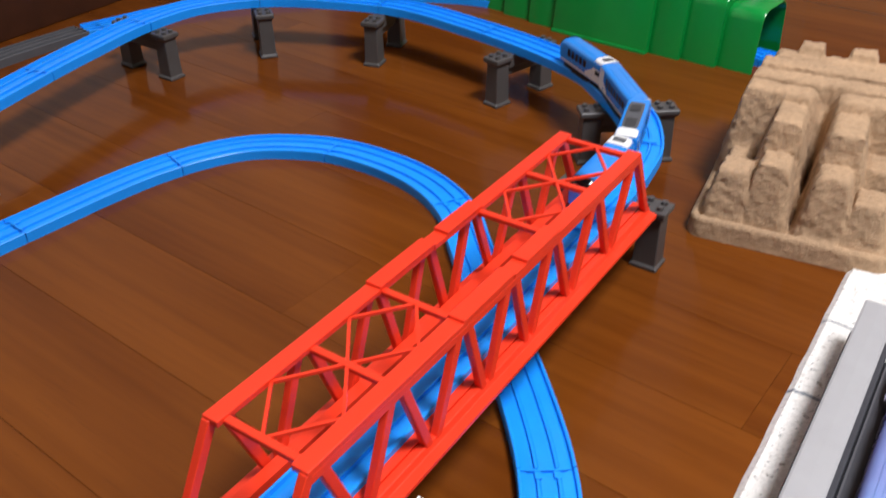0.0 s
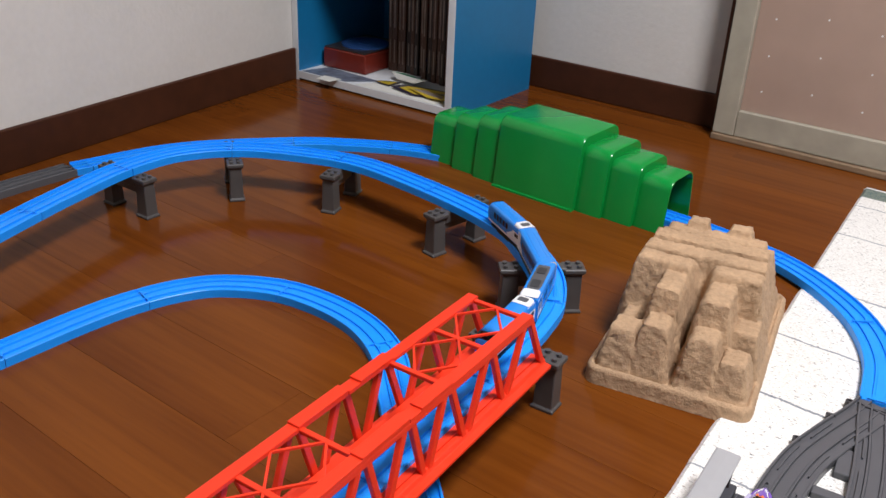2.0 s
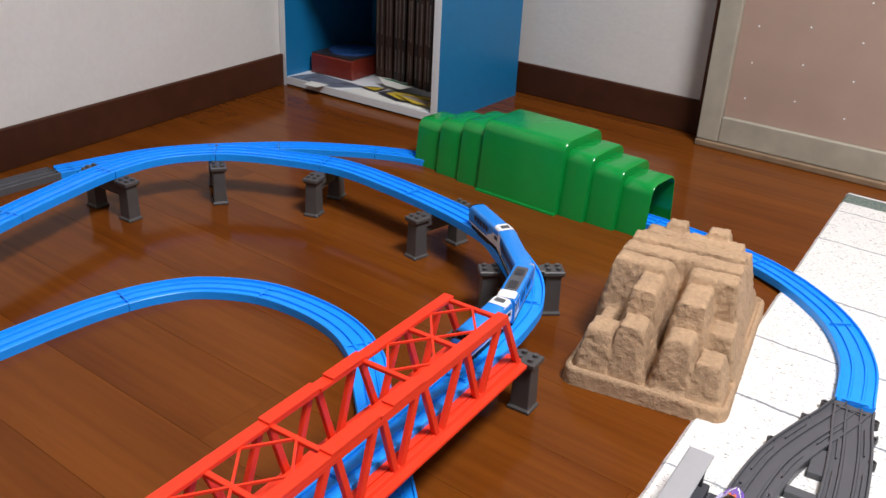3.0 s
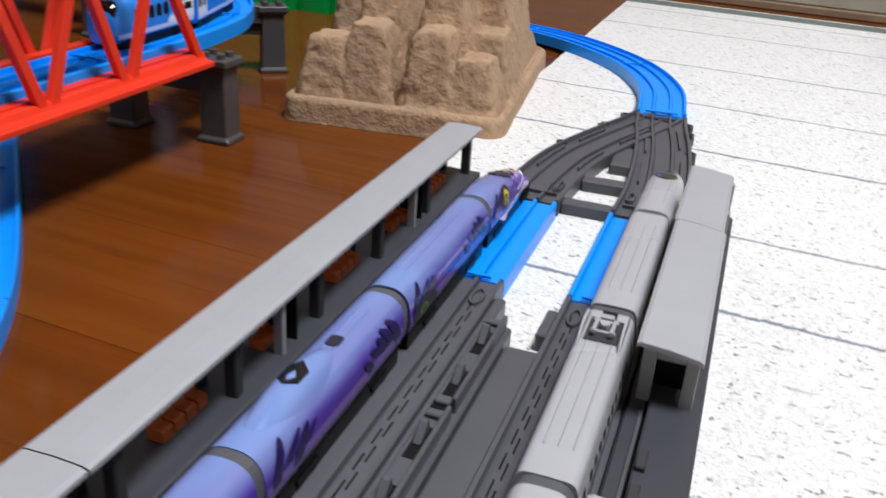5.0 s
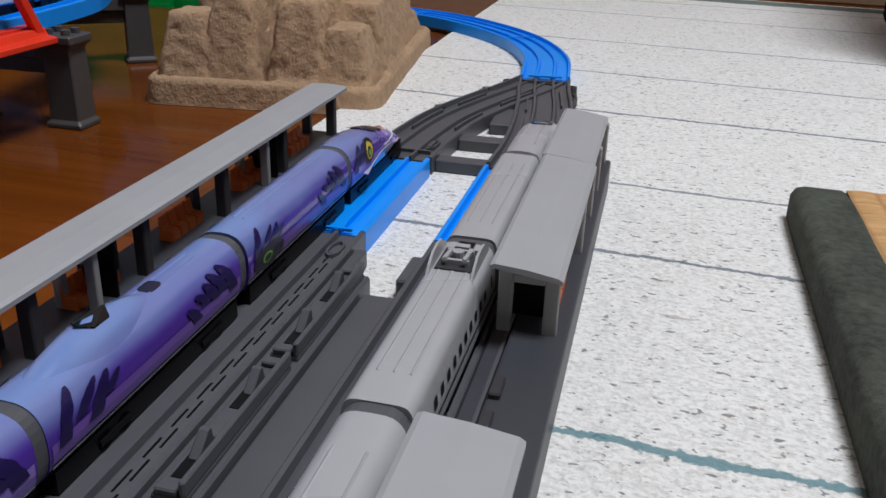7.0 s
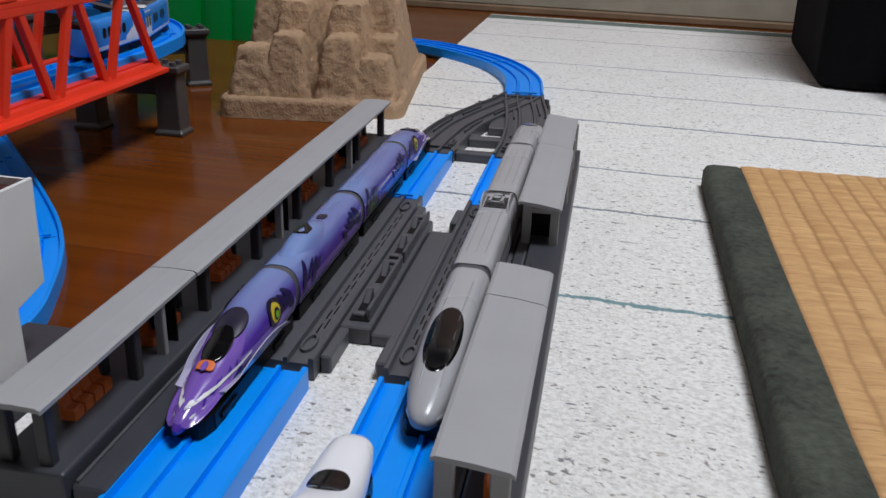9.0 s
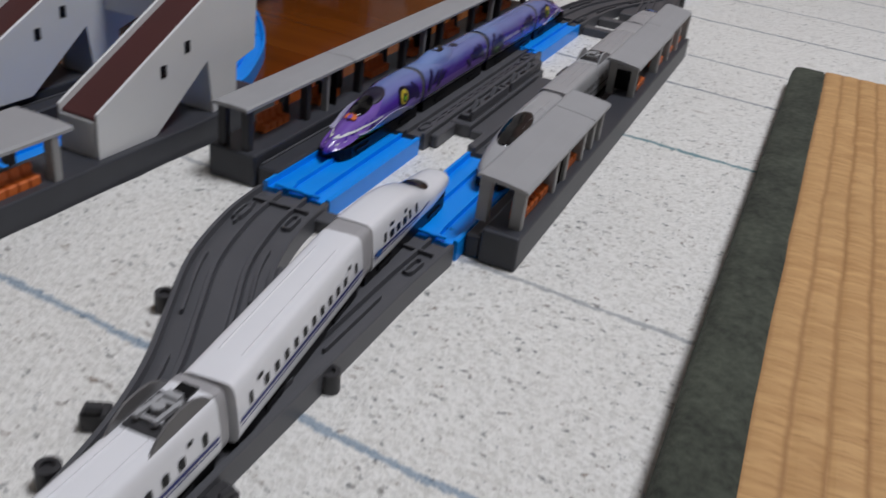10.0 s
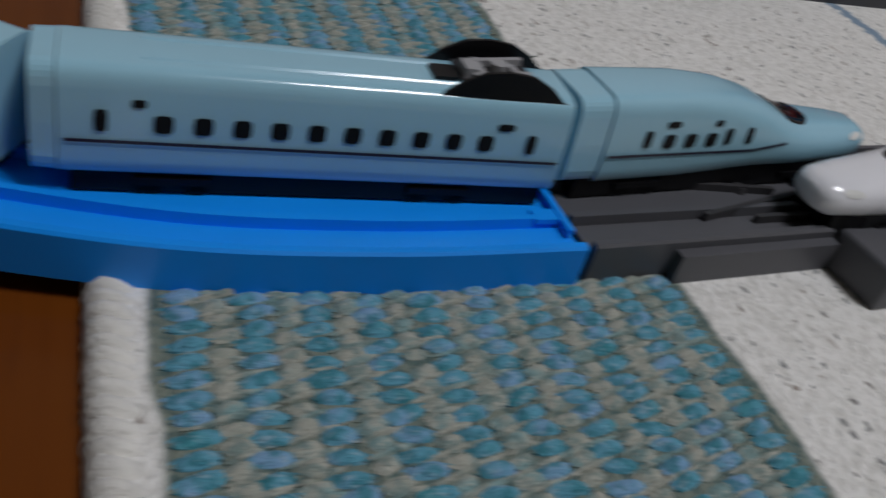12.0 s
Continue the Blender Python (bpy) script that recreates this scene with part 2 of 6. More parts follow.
def woven_rug():
    """Nubbly white weave with dark flecks; the stripes run across it at uneven steps."""
    m, n, l, b = nodes_of("white_woven_rug", 0.95)
    tex, sep = n.new("ShaderNodeTexCoord"), n.new("ShaderNodeSeparateXYZ")
    v = tex.outputs["Object"]
    l.new(v, sep.inputs[0])
    nub = noise_node(n, l, v, 520, 4, (0.8, 1.2, 1))
    clump = noise_node(n, l, v, 210, 3, (0.8, 1.2, 1))
    fleck = noise_node(n, l, v, 330, 3, (0.75, 1.2, 1))
    grit = noise_node(n, l, v, 720, 2, (0.7, 1.2, 1))
    twig = noise_node(n, l, v, 120, 4, (0.45, 1.6, 1))
    broad = noise_node(n, l, v, 14, 3)
    hue = noise_node(n, l, v, 130, 2)
    c = mix_node(n, l, step_node(n, l, nub, 0.3, 0.6), (0.66, 0.645, 0.605), (0.86, 0.845, 0.81))
    c = mix_node(n, l, step_node(n, l, clump, 0.45, 0.7, 0.0, 0.2), c, (0.56, 0.55, 0.49))
    c = mix_node(n, l, step_node(n, l, broad, 0.35, 0.7, 0.0, 0.1), c, (0.66, 0.63, 0.58))
    c = mix_node(n, l, step_node(n, l, grit, 0.61, 0.72, 0.0, 0.36), c, (0.27, 0.265, 0.25))
    c = mix_node(n, l, step_node(n, l, twig, 0.68, 0.74, 0.0, 0.5), c, (0.3, 0.24, 0.19))
    speck = mix_node(n, l, step_node(n, l, hue, 0.45, 0.62), (0.1, 0.108, 0.112), (0.2, 0.14, 0.1))
    c = mix_node(n, l, step_node(n, l, fleck, 0.625, 0.69, 0.0, 0.78), c, speck)
    wob = math_node(n, l, "MULTIPLY_ADD", math_node(n, l, "SUBTRACT", noise_node(n, l, v, 34, 3), 0.5), 0.006, sep.outputs["Y"])
    rough = noise_node(n, l, v, 330, 4)
    for y, w, k in RUG_LINES:
        d = math_node(n, l, "ABSOLUTE", math_node(n, l, "SUBTRACT", wob, y))
        d = math_node(n, l, "MULTIPLY_ADD", math_node(n, l, "SUBTRACT", rough, 0.5), w * 2.6, d)
        c = mix_node(n, l, step_node(n, l, d, w * 0.75, w * 1.25, 0.85 * k, 0.0), c, (0.125, 0.225, 0.34) if y < -0.05 else (0.085, 0.22, 0.25) if 0.1 < y < 0.3 else (0.12, 0.15, 0.19))
    for lo, hi in ((-0.543, -0.4245), (1.24, 1.282)):
        a = math_node(n, l, "MULTIPLY", step_node(n, l, wob, lo - 0.001, lo + 0.001), step_node(n, l, wob, hi - 0.0012, hi + 0.0012, 1.0, 0.0))
        teal = mix_node(n, l, step_node(n, l, nub, 0.35, 0.6), (0.07, 0.12, 0.115), (0.2, 0.23, 0.19))
        c = mix_node(n, l, a, c, teal)
    l.new(c, b.inputs["Base Color"])
    bump_node(n, l, b, math_node(n, l, "ADD", nub, math_node(n, l, "MULTIPLY", noise_node(n, l, v, 900, 2), 0.4)), 0.9, 0.0016)
    return m


RUGWOVEN = woven_rug()


def yarn(name, tones):
    """Matte yarn: every stitch takes one of three tones, with fine twisted fibres."""
    m, n, l, b = nodes_of(name, 0.85)
    geo, tex = n.new("ShaderNodeNewGeometry"), n.new("ShaderNodeTexCoord")
    r = geo.outputs["Random Per Island"]
    v = tex.outputs["Object"]
    wide = noise_node(n, l, v, 170, 3)
    t = math_node(n, l, "MULTIPLY_ADD", r, 0.3, math_node(n, l, "MULTIPLY", wide, 0.9))
    c = mix_node(n, l, step_node(n, l, t, 0.3, 0.55), tones[0], tones[1])
    c = mix_node(n, l, step_node(n, l, t, 0.58, 0.8), c, tones[2])
    c = mix_node(n, l, step_node(n, l, noise_node(n, l, v, 330, 3), 0.45, 0.62, 0.0, 0.75), c, tones[3])
    c = mix_node(n, l, step_node(n, l, noise_node(n, l, v, 700, 3, (1.7, 0.5, 1)), 0.54, 0.68, 0.0, 0.5), c, tones[4])
    l.new(c, b.inputs["Base Color"])
    bump_node(n, l, b, noise_node(n, l, v, 1300, 3, (1.6, 0.4, 1)), 0.9, 0.0008)
    return m


TEALYARN = yarn("teal_yarn", ((0.06, 0.28, 0.33), (0.11, 0.33, 0.44), (0.2, 0.36, 0.55), (0.025, 0.18, 0.22), (0.36, 0.47, 0.54)))
TANYARN = yarn("sand_yarn", ((0.3, 0.33, 0.28), (0.38, 0.385, 0.33), (0.21, 0.34, 0.34), (0.14, 0.22, 0.21), (0.52, 0.5, 0.43)))


def straw():
    """Rush straw: wavy columns with soft grooves, and fine ribs that break from column to column."""
    m, n, l, b = nodes_of("tatami_straw", 0.7)
    tex, sep, com = n.new("ShaderNodeTexCoord"), n.new("ShaderNodeSeparateXYZ"), n.new("ShaderNodeCombineXYZ")
    v = tex.outputs["Object"]
    l.new(v, sep.inputs[0])
    x = math_node(n, l, "MULTIPLY_ADD", math_node(n, l, "SUBTRACT", noise_node(n, l, v, 30, 2), 0.5), 0.004, sep.outputs["X"])
    col = math_node(n, l, "FLOOR", math_node(n, l, "DIVIDE", x, 0.0128))
    l.new(sep.outputs["X"], com.inputs[0])
    l.new(math_node(n, l, "MULTIPLY_ADD", col, 0.371, sep.outputs["Y"]), com.inputs[1])
    cv = com.outputs[0]
    ribs = noise_node(n, l, cv, 760, 3, (0.09, 1, 1))
    tone = noise_node(n, l, cv, 190, 3, (0.15, 1, 1))
    dash = noise_node(n, l, cv, 330, 2, (0.16, 1, 1))
    broad = noise_node(n, l, v, 9, 3)
    c = mix_node(n, l, step_node(n, l, tone, 0.3, 0.72), (0.47, 0.255, 0.095), (0.64, 0.385, 0.165))
    c = mix_node(n, l, step_node(n, l, broad, 0.3, 0.75, 0.0, 0.5), c, (0.52, 0.31, 0.13))
    w = math_node(n, l, "ABSOLUTE", math_node(n, l, "SINE", math_node(n, l, "MULTIPLY", x, math.pi / 0.0128)))
    c = mix_node(n, l, step_node(n, l, w, 0.0, 0.5, 0.65, 0.0), c, (0.3, 0.145, 0.05))
    c = mix_node(n, l, step_node(n, l, ribs, 0.36, 0.48, 0.55, 0.0), c, (0.36, 0.185, 0.065))
    c = mix_node(n, l, step_node(n, l, dash, 0.68, 0.74, 0.0, 0.65), c, (0.26, 0.12, 0.035))
    l.new(c, b.inputs["Base Color"])
    bump_node(n, l, b, math_node(n, l, "ADD", ribs, math_node(n, l, "MULTIPLY", w, 0.8)), 0.7, 0.001)
    return m


TATAMI = straw()


def graded_violet():
    """Train paint that is pale blue-violet on the roof and turns to strong violet down the sides."""
    m, n, l, b = nodes_of("graded_violet_paint", 0.18)
    b.inputs["Coat Weight"].default_value = 0.5
    tex, sep = n.new("ShaderNodeTexCoord"), n.new("ShaderNodeSeparateXYZ")
    l.new(tex.outputs["Object"], sep.inputs[0])
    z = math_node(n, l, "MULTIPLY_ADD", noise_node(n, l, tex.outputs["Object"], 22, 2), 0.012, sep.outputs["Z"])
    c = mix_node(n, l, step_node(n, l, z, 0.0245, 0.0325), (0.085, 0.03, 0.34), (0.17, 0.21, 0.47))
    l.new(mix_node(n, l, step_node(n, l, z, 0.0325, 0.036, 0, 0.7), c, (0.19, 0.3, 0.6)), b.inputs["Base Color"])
    return m


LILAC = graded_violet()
CLEARFIN = material("clear_tinted_plastic", (0.42, 0.4, 0.55), 0.12, coat=0.5)


# ---- shaping helpers ----
def part(name, bm, mat, parent=None, label=""):
    """One bmesh as one mesh object, under a thing or a part."""
    me = bpy.data.meshes.new(name)
    bmesh.ops.recalc_face_normals(bm, faces=bm.faces[:])
    bm.to_mesh(me)
    bm.free()
    ob = new(name, me)
    for m in mat if isinstance(mat, (list, tuple)) else [mat]:
        me.materials.append(m)
    if parent is not None:
        ob.parent = parent
    if label:
        ob["label"] = label
    return ob


def thing(name, label, category, m=None, group="", kind=""):
    """An empty that stands for one whole thing."""
    ob = tagged(new(name), label, category, group, kind)
    if m is not None:
        ob.matrix_world = m
    return ob


def smooth(ob, angle=35):
    for p in ob.data.polygons:
        p.use_smooth = True
    ob.data.set_sharp_from_angle(angle=radians(angle))
    return ob


def bevel(ob, width, segments=2):
    mod = ob.modifiers.new("bevel", "BEVEL")
    mod.width, mod.segments, mod.limit_method, mod.angle_limit = width, segments, "ANGLE", radians(40)
    return ob


def box(bm, x0, x1, y0, y1, z0, z1, m=None):
    v = [bm.verts.new((x, y, z)) for x in (x0, x1) for y in (y0, y1) for z in (z0, z1)]
    for f in ((0, 1, 3, 2), (4, 6, 7, 5), (0, 4, 5, 1), (2, 3, 7, 6), (0, 2, 6, 4), (1, 5, 7, 3)):
        bm.faces.new([v[i] for i in f])
    if m is not None:
        bmesh.ops.transform(bm, matrix=m, verts=v)
    return v


def bar(bm, p, q, w, h, up=(0, 0, 1)):
    """A square bar from p to q, w across and h along up."""
    p, q, up = Vector(p), Vector(q), Vector(up)
    d = (q - p).normalized()
    side = d.cross(up).normalized()
    top = side.cross(d)
    v = [bm.verts.new(e + side * a * w / 2 + top * b * h / 2) for e in (p, q) for a, b in ((-1, -1), (1, -1), (1, 1), (-1, 1))]
    for f in ((3, 2, 1, 0), (4, 5, 6, 7), (0, 1, 5, 4), (1, 2, 6, 5), (2, 3, 7, 6), (3, 0, 4, 7)):
        bm.faces.new([v[i] for i in f])


def rod(bm, p, q, r, r2=None, n=16):
    """A round rod or cone from p to q."""
    p, q = Vector(p), Vector(q)
    d = (q - p).normalized()
    a = d.orthogonal().normalized()
    b = d.cross(a)
    r2 = r if r2 is None else r2
    rings = [[bm.verts.new(e + (a * math.cos(k * math.tau / n) + b * math.sin(k * math.tau / n)) * s) for k in range(n)] for e, s in ((p, r), (q, r2))]
    for k in range(n):
        bm.faces.new((rings[0][k], rings[0][(k + 1) % n], rings[1][(k + 1) % n], rings[1][k]))
    bm.faces.new(rings[0][::-1])
    bm.faces.new(rings[1])


def loft(bm, rings, caps=True):
    """Joins rings of equal length into a skin."""
    vs = [[bm.verts.new(p) for p in ring] for ring in rings]
    n = len(vs[0])
    for a, b in zip(vs, vs[1:]):
        for k in range(n):
            bm.faces.new((a[k], a[(k + 1) % n], b[(k + 1) % n], b[k]))
    if caps:
        bm.faces.new(vs[0][::-1])
        bm.faces.new(vs[-1])
    return vs


def curve_through(points, step=0.012):
    """A smooth line through plan points, sampled evenly."""
    P = [Vector(p) for p in points]
    P = [P[0] * 2 - P[1]] + P + [P[-1] * 2 - P[-2]]
    fine = []
    for a, b, c, d in zip(P, P[1:], P[2:], P[3:]):
        for k in range(24):
            t = k / 24
            fine.append(0.5 * (2 * b + (c - a) * t + (2 * a - 5 * b + 4 * c - d) * t * t + (3 * b - a - 3 * c + d) * t ** 3))
    fine.append(P[-2])
    out, left = [fine[0]], step
    for a, b in zip(fine, fine[1:]):
        while (b - a).length > left:
            a = a + (b - a).normalized() * left
            out.append(a)
            left = step
        left -= (b - a).length
    return out


def sweep(bm, profile, line):
    """Draws a closed profile (across, height) along a line of 3D points."""
    rings = []
    for i, p in enumerate(line):
        d = line[min(i + 1, len(line) - 1)] - line[max(i - 1, 0)]
        s = Vector((d.y, -d.x, 0)).normalized()
        rings.append([p + s * u + Vector((0, 0, h)) for u, h in profile])
    return loft(bm, rings)


HALF = 0.019
TH = 0.0105
RUG = 0.005


def track_profile():
    """Cross-section of a toy rail: raised rims, two lanes, and a pair of low ridges between them."""
    right = [(HALF, 0.0), (HALF, TH - 0.0006), (HALF - 0.0006, TH), (HALF - 0.0022, TH), (HALF - 0.0026, 0.0074), (HALF - 0.0034, 0.0078), (0.0084, 0.0078), (0.0076, 0.0072), (0.0074, 0.0098), (0.0058, 0.0098), (0.0055, 0.0074), (0.0046, 0.008)]
    return right + [(-u, h) for u, h in right[::-1]]


TRACK = track_profile()


def rails(points, z, lengths, label, group, mat=BLUE):
    """Rail pieces laid end to end along a plan line: each piece is a thing."""
    line = curve_through([(x, y, zz) for (x, y), zz in zip(points, z if isinstance(z, list) else [z] * len(points))], 0.006)
    per = max(2, round(lengths / 0.006))
    made = []
    for k in range(0, len(line) - 1, per):
        piece = line[k:k + per + 1]
        if len(piece) < 4:
            break
        d = (piece[1] - piece[0]).normalized() * 0.0004
        piece = [piece[0] + d] + piece[1:-1] + [piece[-1] - d]
        bm = bmesh.new()
        sweep(bm, TRACK, piece)
        ob = smooth(part("toy_rail", bm, mat), 30)
        tagged(ob, label, "toy rail", group)
        made.append((ob, piece))
        # the joint: a tab and its slot at the piece's end
        d = (piece[1] - piece[0]).normalized()
        s = Vector((d.y, -d.x, 0))
        bm = bmesh.new()
        for u in (-0.006, 0.006):
            a = piece[0] + s * u + Vector((0, 0, 0.0093))
            bar(bm, a, a + d * 0.008, 0.004, 0.0012)
        a = piece[0] + Vector((0, 0, 0.0097))
        bar(bm, a + s * 0.0125 + d * 0.0012, a - s * 0.0125 + d * 0.0012, 0.0016, 0.0012)
        part("joint_tab", bm, mat, ob)
    return made


# ---- the room ----
WX, WY = -1.283, 1.425
floor = thing("floor", "glossy brown wooden floorboards", "floor", kind="structure")
bm = bmesh.new()
box(bm, WX - 0.25, 2.2, -2.0, WY + 0.1, -0.1, -0.004)
part("subfloor", bm, BASE, floor)


def plank_mesh(length, width):
    bm = bmesh.new()
    g, c = 0.00012, 0.00022
    prof = [(-width / 2 + g, -0.012), (width / 2 - g, -0.012), (width / 2 - g, -c), (width / 2 - g - c, 0), (-width / 2 + g + c, 0), (-width / 2 + g, -c)]
    loft(bm, [[Vector((x, y, z)) for y, z in prof] for x in (-length / 2 + g, length / 2 - g)])
    me = bpy.data.meshes.new("plank")
    bmesh.ops.recalc_face_normals(bm, faces=bm.faces[:])
    bm.to_mesh(me)
    bm.free()
    me.materials.append(WOOD)
    return me


PW, PL = 0.0985, 0.91
mesh = plank_mesh(PL, PW)
for r in range(-23, 12):
    y = 0.30 + PW * (r + 0.5)
    if y > WY + 0.02:
        continue
    edge = -1.2 - 0.115 * (y - 0.425)
    start = -0.1 + (r * 0.37 % 1) * PL
    for k in range(-3, 4):
        x0, x1 = max(start + PL * k, edge), min(start + PL * (k + 1), 2.2)
        if x1 - x0 > 0.01:
            ob = new("plank", mesh)
            ob.location, ob.scale, ob.parent = ((x0 + x1) / 2, y, 0), ((x1 - x0) / PL, 1, 1), floor

WEST = Matrix.Translation((-1.193, 0.425, 0)) @ Matrix.Rotation(math.atan(0.115), 4, "Z")
# East and south walls are added unseen, dark to hold down fill light
for name, b, m in (("wall_west", (-0.1, 0, -2.6, 1.1), WEST), ("wall_north", (-1.5, 2.2, WY, WY + 0.1), None), ("wall_east", (2.2, 2.3, -2.0, WY), None), ("wall_south", (-1.3, 2.2, -2.1, -2.0), None)):
    bm = bmesh.new()
    box(bm, *b, -0.1, 2.4, m)
    plain = name in ("wall_east", "wall_south")
    tagged(part(name, bm, UNSEENWALL if plain else WALL), "unseen dull wall added to close the room" if plain else "white textured wallpaper on a plain wall", "wall", kind="structure")
# Added unseen ceiling; its dark colour lowers the bounce
bm = bmesh.new()
box(bm, WX - 0.25, 2.3, -2.1, WY + 0.1, 2.4, 2.5)
tagged(part("ceiling", bm, CEIL), "unseen dark brown ceiling added to close the room", "ceiling", kind="structure")
for b, m in (((0, 0.009, -2.5, 1.0), WEST), ((-1.29, -0.444, WY - 0.009, WY), None)):
    bm = bmesh.new()
    box(bm, *b, 0, 0.066, m)
    bevel(tagged(part("baseboard", bm, BASE), "dark brown wooden baseboard along the wall", "baseboard", kind="structure"), 0.002)
# Dark strip set in the gap between wall and door to give its shade
bm = bmesh.new()
box(bm, -0.4515, -0.4435, 1.37, WY - 0.0005, 0.0665, 1.82)
tagged(part("door_gap_strip", bm, BASE), "dark strip for the shaded gap beside the sliding door", "post", kind="structure")

# the ceiling lamp that lights the room
lamp = thing("ceiling_lamp", "round white ceiling lamp with a flat shade", "lamp", Matrix.Translation((LAMP[0], LAMP[1], 2.4)))
bm = bmesh.new()
rod(bm, (0, 0, -0.03), (0, 0, 0), 0.2, n=40)
part("lamp_base", bm, WHITE, lamp)
bm = bmesh.new()
rod(bm, (0, 0, -0.09), (0, 0, -0.03), 0.27, 0.3, n=48)
part("shade", bm, LAMPGLOW, lamp)

# ---- the old papered sliding door ----
door = thing("door_1", "old sliding door, pale wood frame, faded pink paper with white dots", "door", Matrix.Translation((-0.443, 1.362, 0)), kind="structure")
bm = bmesh.new()
box(bm, 0, 0.04, 0, 0.03, 0.012, 1.8)
bevel(part("stile", bm, FRAMEWOOD, door, "pale worn wooden stile"), 0.002)
bm = bmesh.new()
box(bm, 0.0405, 0.93, 0.002, 0.03, 0.012, 0.06)
bevel(part("bottom_rail", bm, FRAMEWOOD, door, "pale worn wooden bottom rail"), 0.002)
bm = bmesh.new()
box(bm, 0.0405, 0.89, 0.012, 0.028, 0.0605, 1.76)
part("paper_panel", bm, DOORPAPER, door, "faded pink paper panel")
bm = bmesh.new()
box(bm, 0.0405, 0.93, 0.002, 0.03, 1.7605, 1.8)
part("top_rail", bm, FRAMEWOOD, door)
bm = bmesh.new()
box(bm, 0.8905, 0.93, 0, 0.03, 0.0605, 1.76)
part("stile", bm, FRAMEWOOD, door)
dot = bmesh.new()
rod(dot, (0, 0, 0), (0, -0.0006, 0), 0.0017, n=10)
dot_me = bpy.data.meshes.new("white_dot")
dot.to_mesh(dot_me)
dot.free()
dot_me.materials.append(WHITE)
for i in range(9):
    for k in range(6):
        ob = new("white_dot", dot_me)
        ob.parent, ob.location = door, (0.072 + 0.086 * i, 0.0118, 0.1 + 0.064 * k + 0.012 * (i % 2))
bm = bmesh.new()
box(bm, -0.443, 0.6, 1.356, 1.425, 0, 0.0115)
bevel(tagged(part("door_sill", bm, SILLWOOD), "worn reddish wooden sill under the sliding door", "sill", kind="structure"), 0.002)
bm = bmesh.new()
box(bm, 0.48, 1.4, 1.375, 1.42, 0.0005, 1.8)
tagged(part("wall_panel", bm, FRAMEWOOD), "pale wooden panel beside the sliding door", "panel", kind="structure")

# ---- rug ----
def rug_x(y):
    return -0.072 - (0.066 if y > 0.1 else 0.034) * (y - 0.1)


bm = bmesh.new()
ys = [-0.552 + 0.0184 * k for k in range(101)]
for y in ys:
    wob = 0.0012 * noise.noise((y * 40, 0, 0))
    row = [rug_x(y) + wob, rug_x(y) + 0.004 + wob, 0.2, 1.3]
    for i, x in enumerate(row):
        bm.verts.new((x, y, RUG if 0 < i < 3 else (0.0005 if i == 0 else RUG)))
bm.verts.ensure_lookup_table()
for r in range(len(ys) - 1):
    for c in range(3):
        a = r * 4 + c
        bm.faces.new((bm.verts[a], bm.verts[a + 1], bm.verts[a + 5], bm.verts[a + 4]))
first = bm.verts[:4]
b0 = [bm.verts.new((v.co.x, v.co.y - 0.001, 0.0)) for v in first]
for c in range(3):
    bm.faces.new((first[c], b0[c], b0[c + 1], first[c + 1]))
rug = tagged(part("rug", bm, RUGWOVEN), "white speckled woven rug with blue stripes and teal band", "rug")

# woven stitches of the rug's end band: blue-green columns with sand columns between them
def stitch(bm, cx, cy, length, width, h, turn):
    """A short fat twist of yarn with thin ends that dive into the weave."""
    c, d = math.cos(turn), math.sin(turn)
    rings = []
    for k, w, z in ((-1, 0.25, -0.7), (-0.7, 0.75, 0.1), (-0.25, 1.0, 0.85), (0.25, 1.0, 1.0), (0.7, 0.75, 0.25), (1, 0.25, -0.7)):
        rings.append([Vector((cx + k * length * c - a * width * w * d, cy + k * length * d + a * width * w * c, RUG + z * h * e + 0.0002)) for a, e in ((-1, -0.3), (-0.6, 0.75), (0, 1), (0.6, 0.75), (1, -0.3))])
    vs = [[bm.verts.new(p) for p in ring] for ring in rings]
    for p, q in zip(vs, vs[1:]):
        for i in range(4):
            bm.faces.new((p[i], p[i + 1], q[i + 1], q[i]))


def weave(tan):
    """Slanting rows of weft; along each row fat blue-green twists take turns with flatter sand ones."""
    bm = bmesh.new()
    rnd = random.Random(4 + tan)
    pitch, slant = 0.0118, 1.84
    for row in range(118):
        x0 = -0.075 + 0.0042 * row + rnd.uniform(-0.0004, 0.0004)
        shift = 0.0016 * noise.noise((row * 0.55, 3, 1)) + rnd.uniform(-0.0005, 0.0005)
        for col in range(10):
            y = -0.5425 + pitch * (col + 0.42) + shift + 0.0012 * noise.noise((x0 * 30, col, 2))
            if tan:
                y += 0.0059
                if y > -0.4265:
                    continue
            x = x0 - 0.28 * (y + 0.5425)
            if not -0.062 < x < 0.33:
                continue
            if tan:
                stitch(bm, x, y, rnd.uniform(0.0028, 0.0037), rnd.uniform(0.0014, 0.0018), rnd.uniform(0.0008, 0.0012), slant + rnd.uniform(-0.25, 0.15))
                if rnd.random() < 0.8:
                    stitch(bm, x + 0.0019, y + 0.001, rnd.uniform(0.004, 0.011), 0.00055, 0.0013, slant + rnd.uniform(-0.05, 0.05))
            else:
                stitch(bm, x, y, rnd.uniform(0.0038, 0.005), rnd.uniform(0.0015, 0.002), rnd.uniform(0.0012, 0.0018), slant + rnd.uniform(-0.45, 0.1))
    return bm


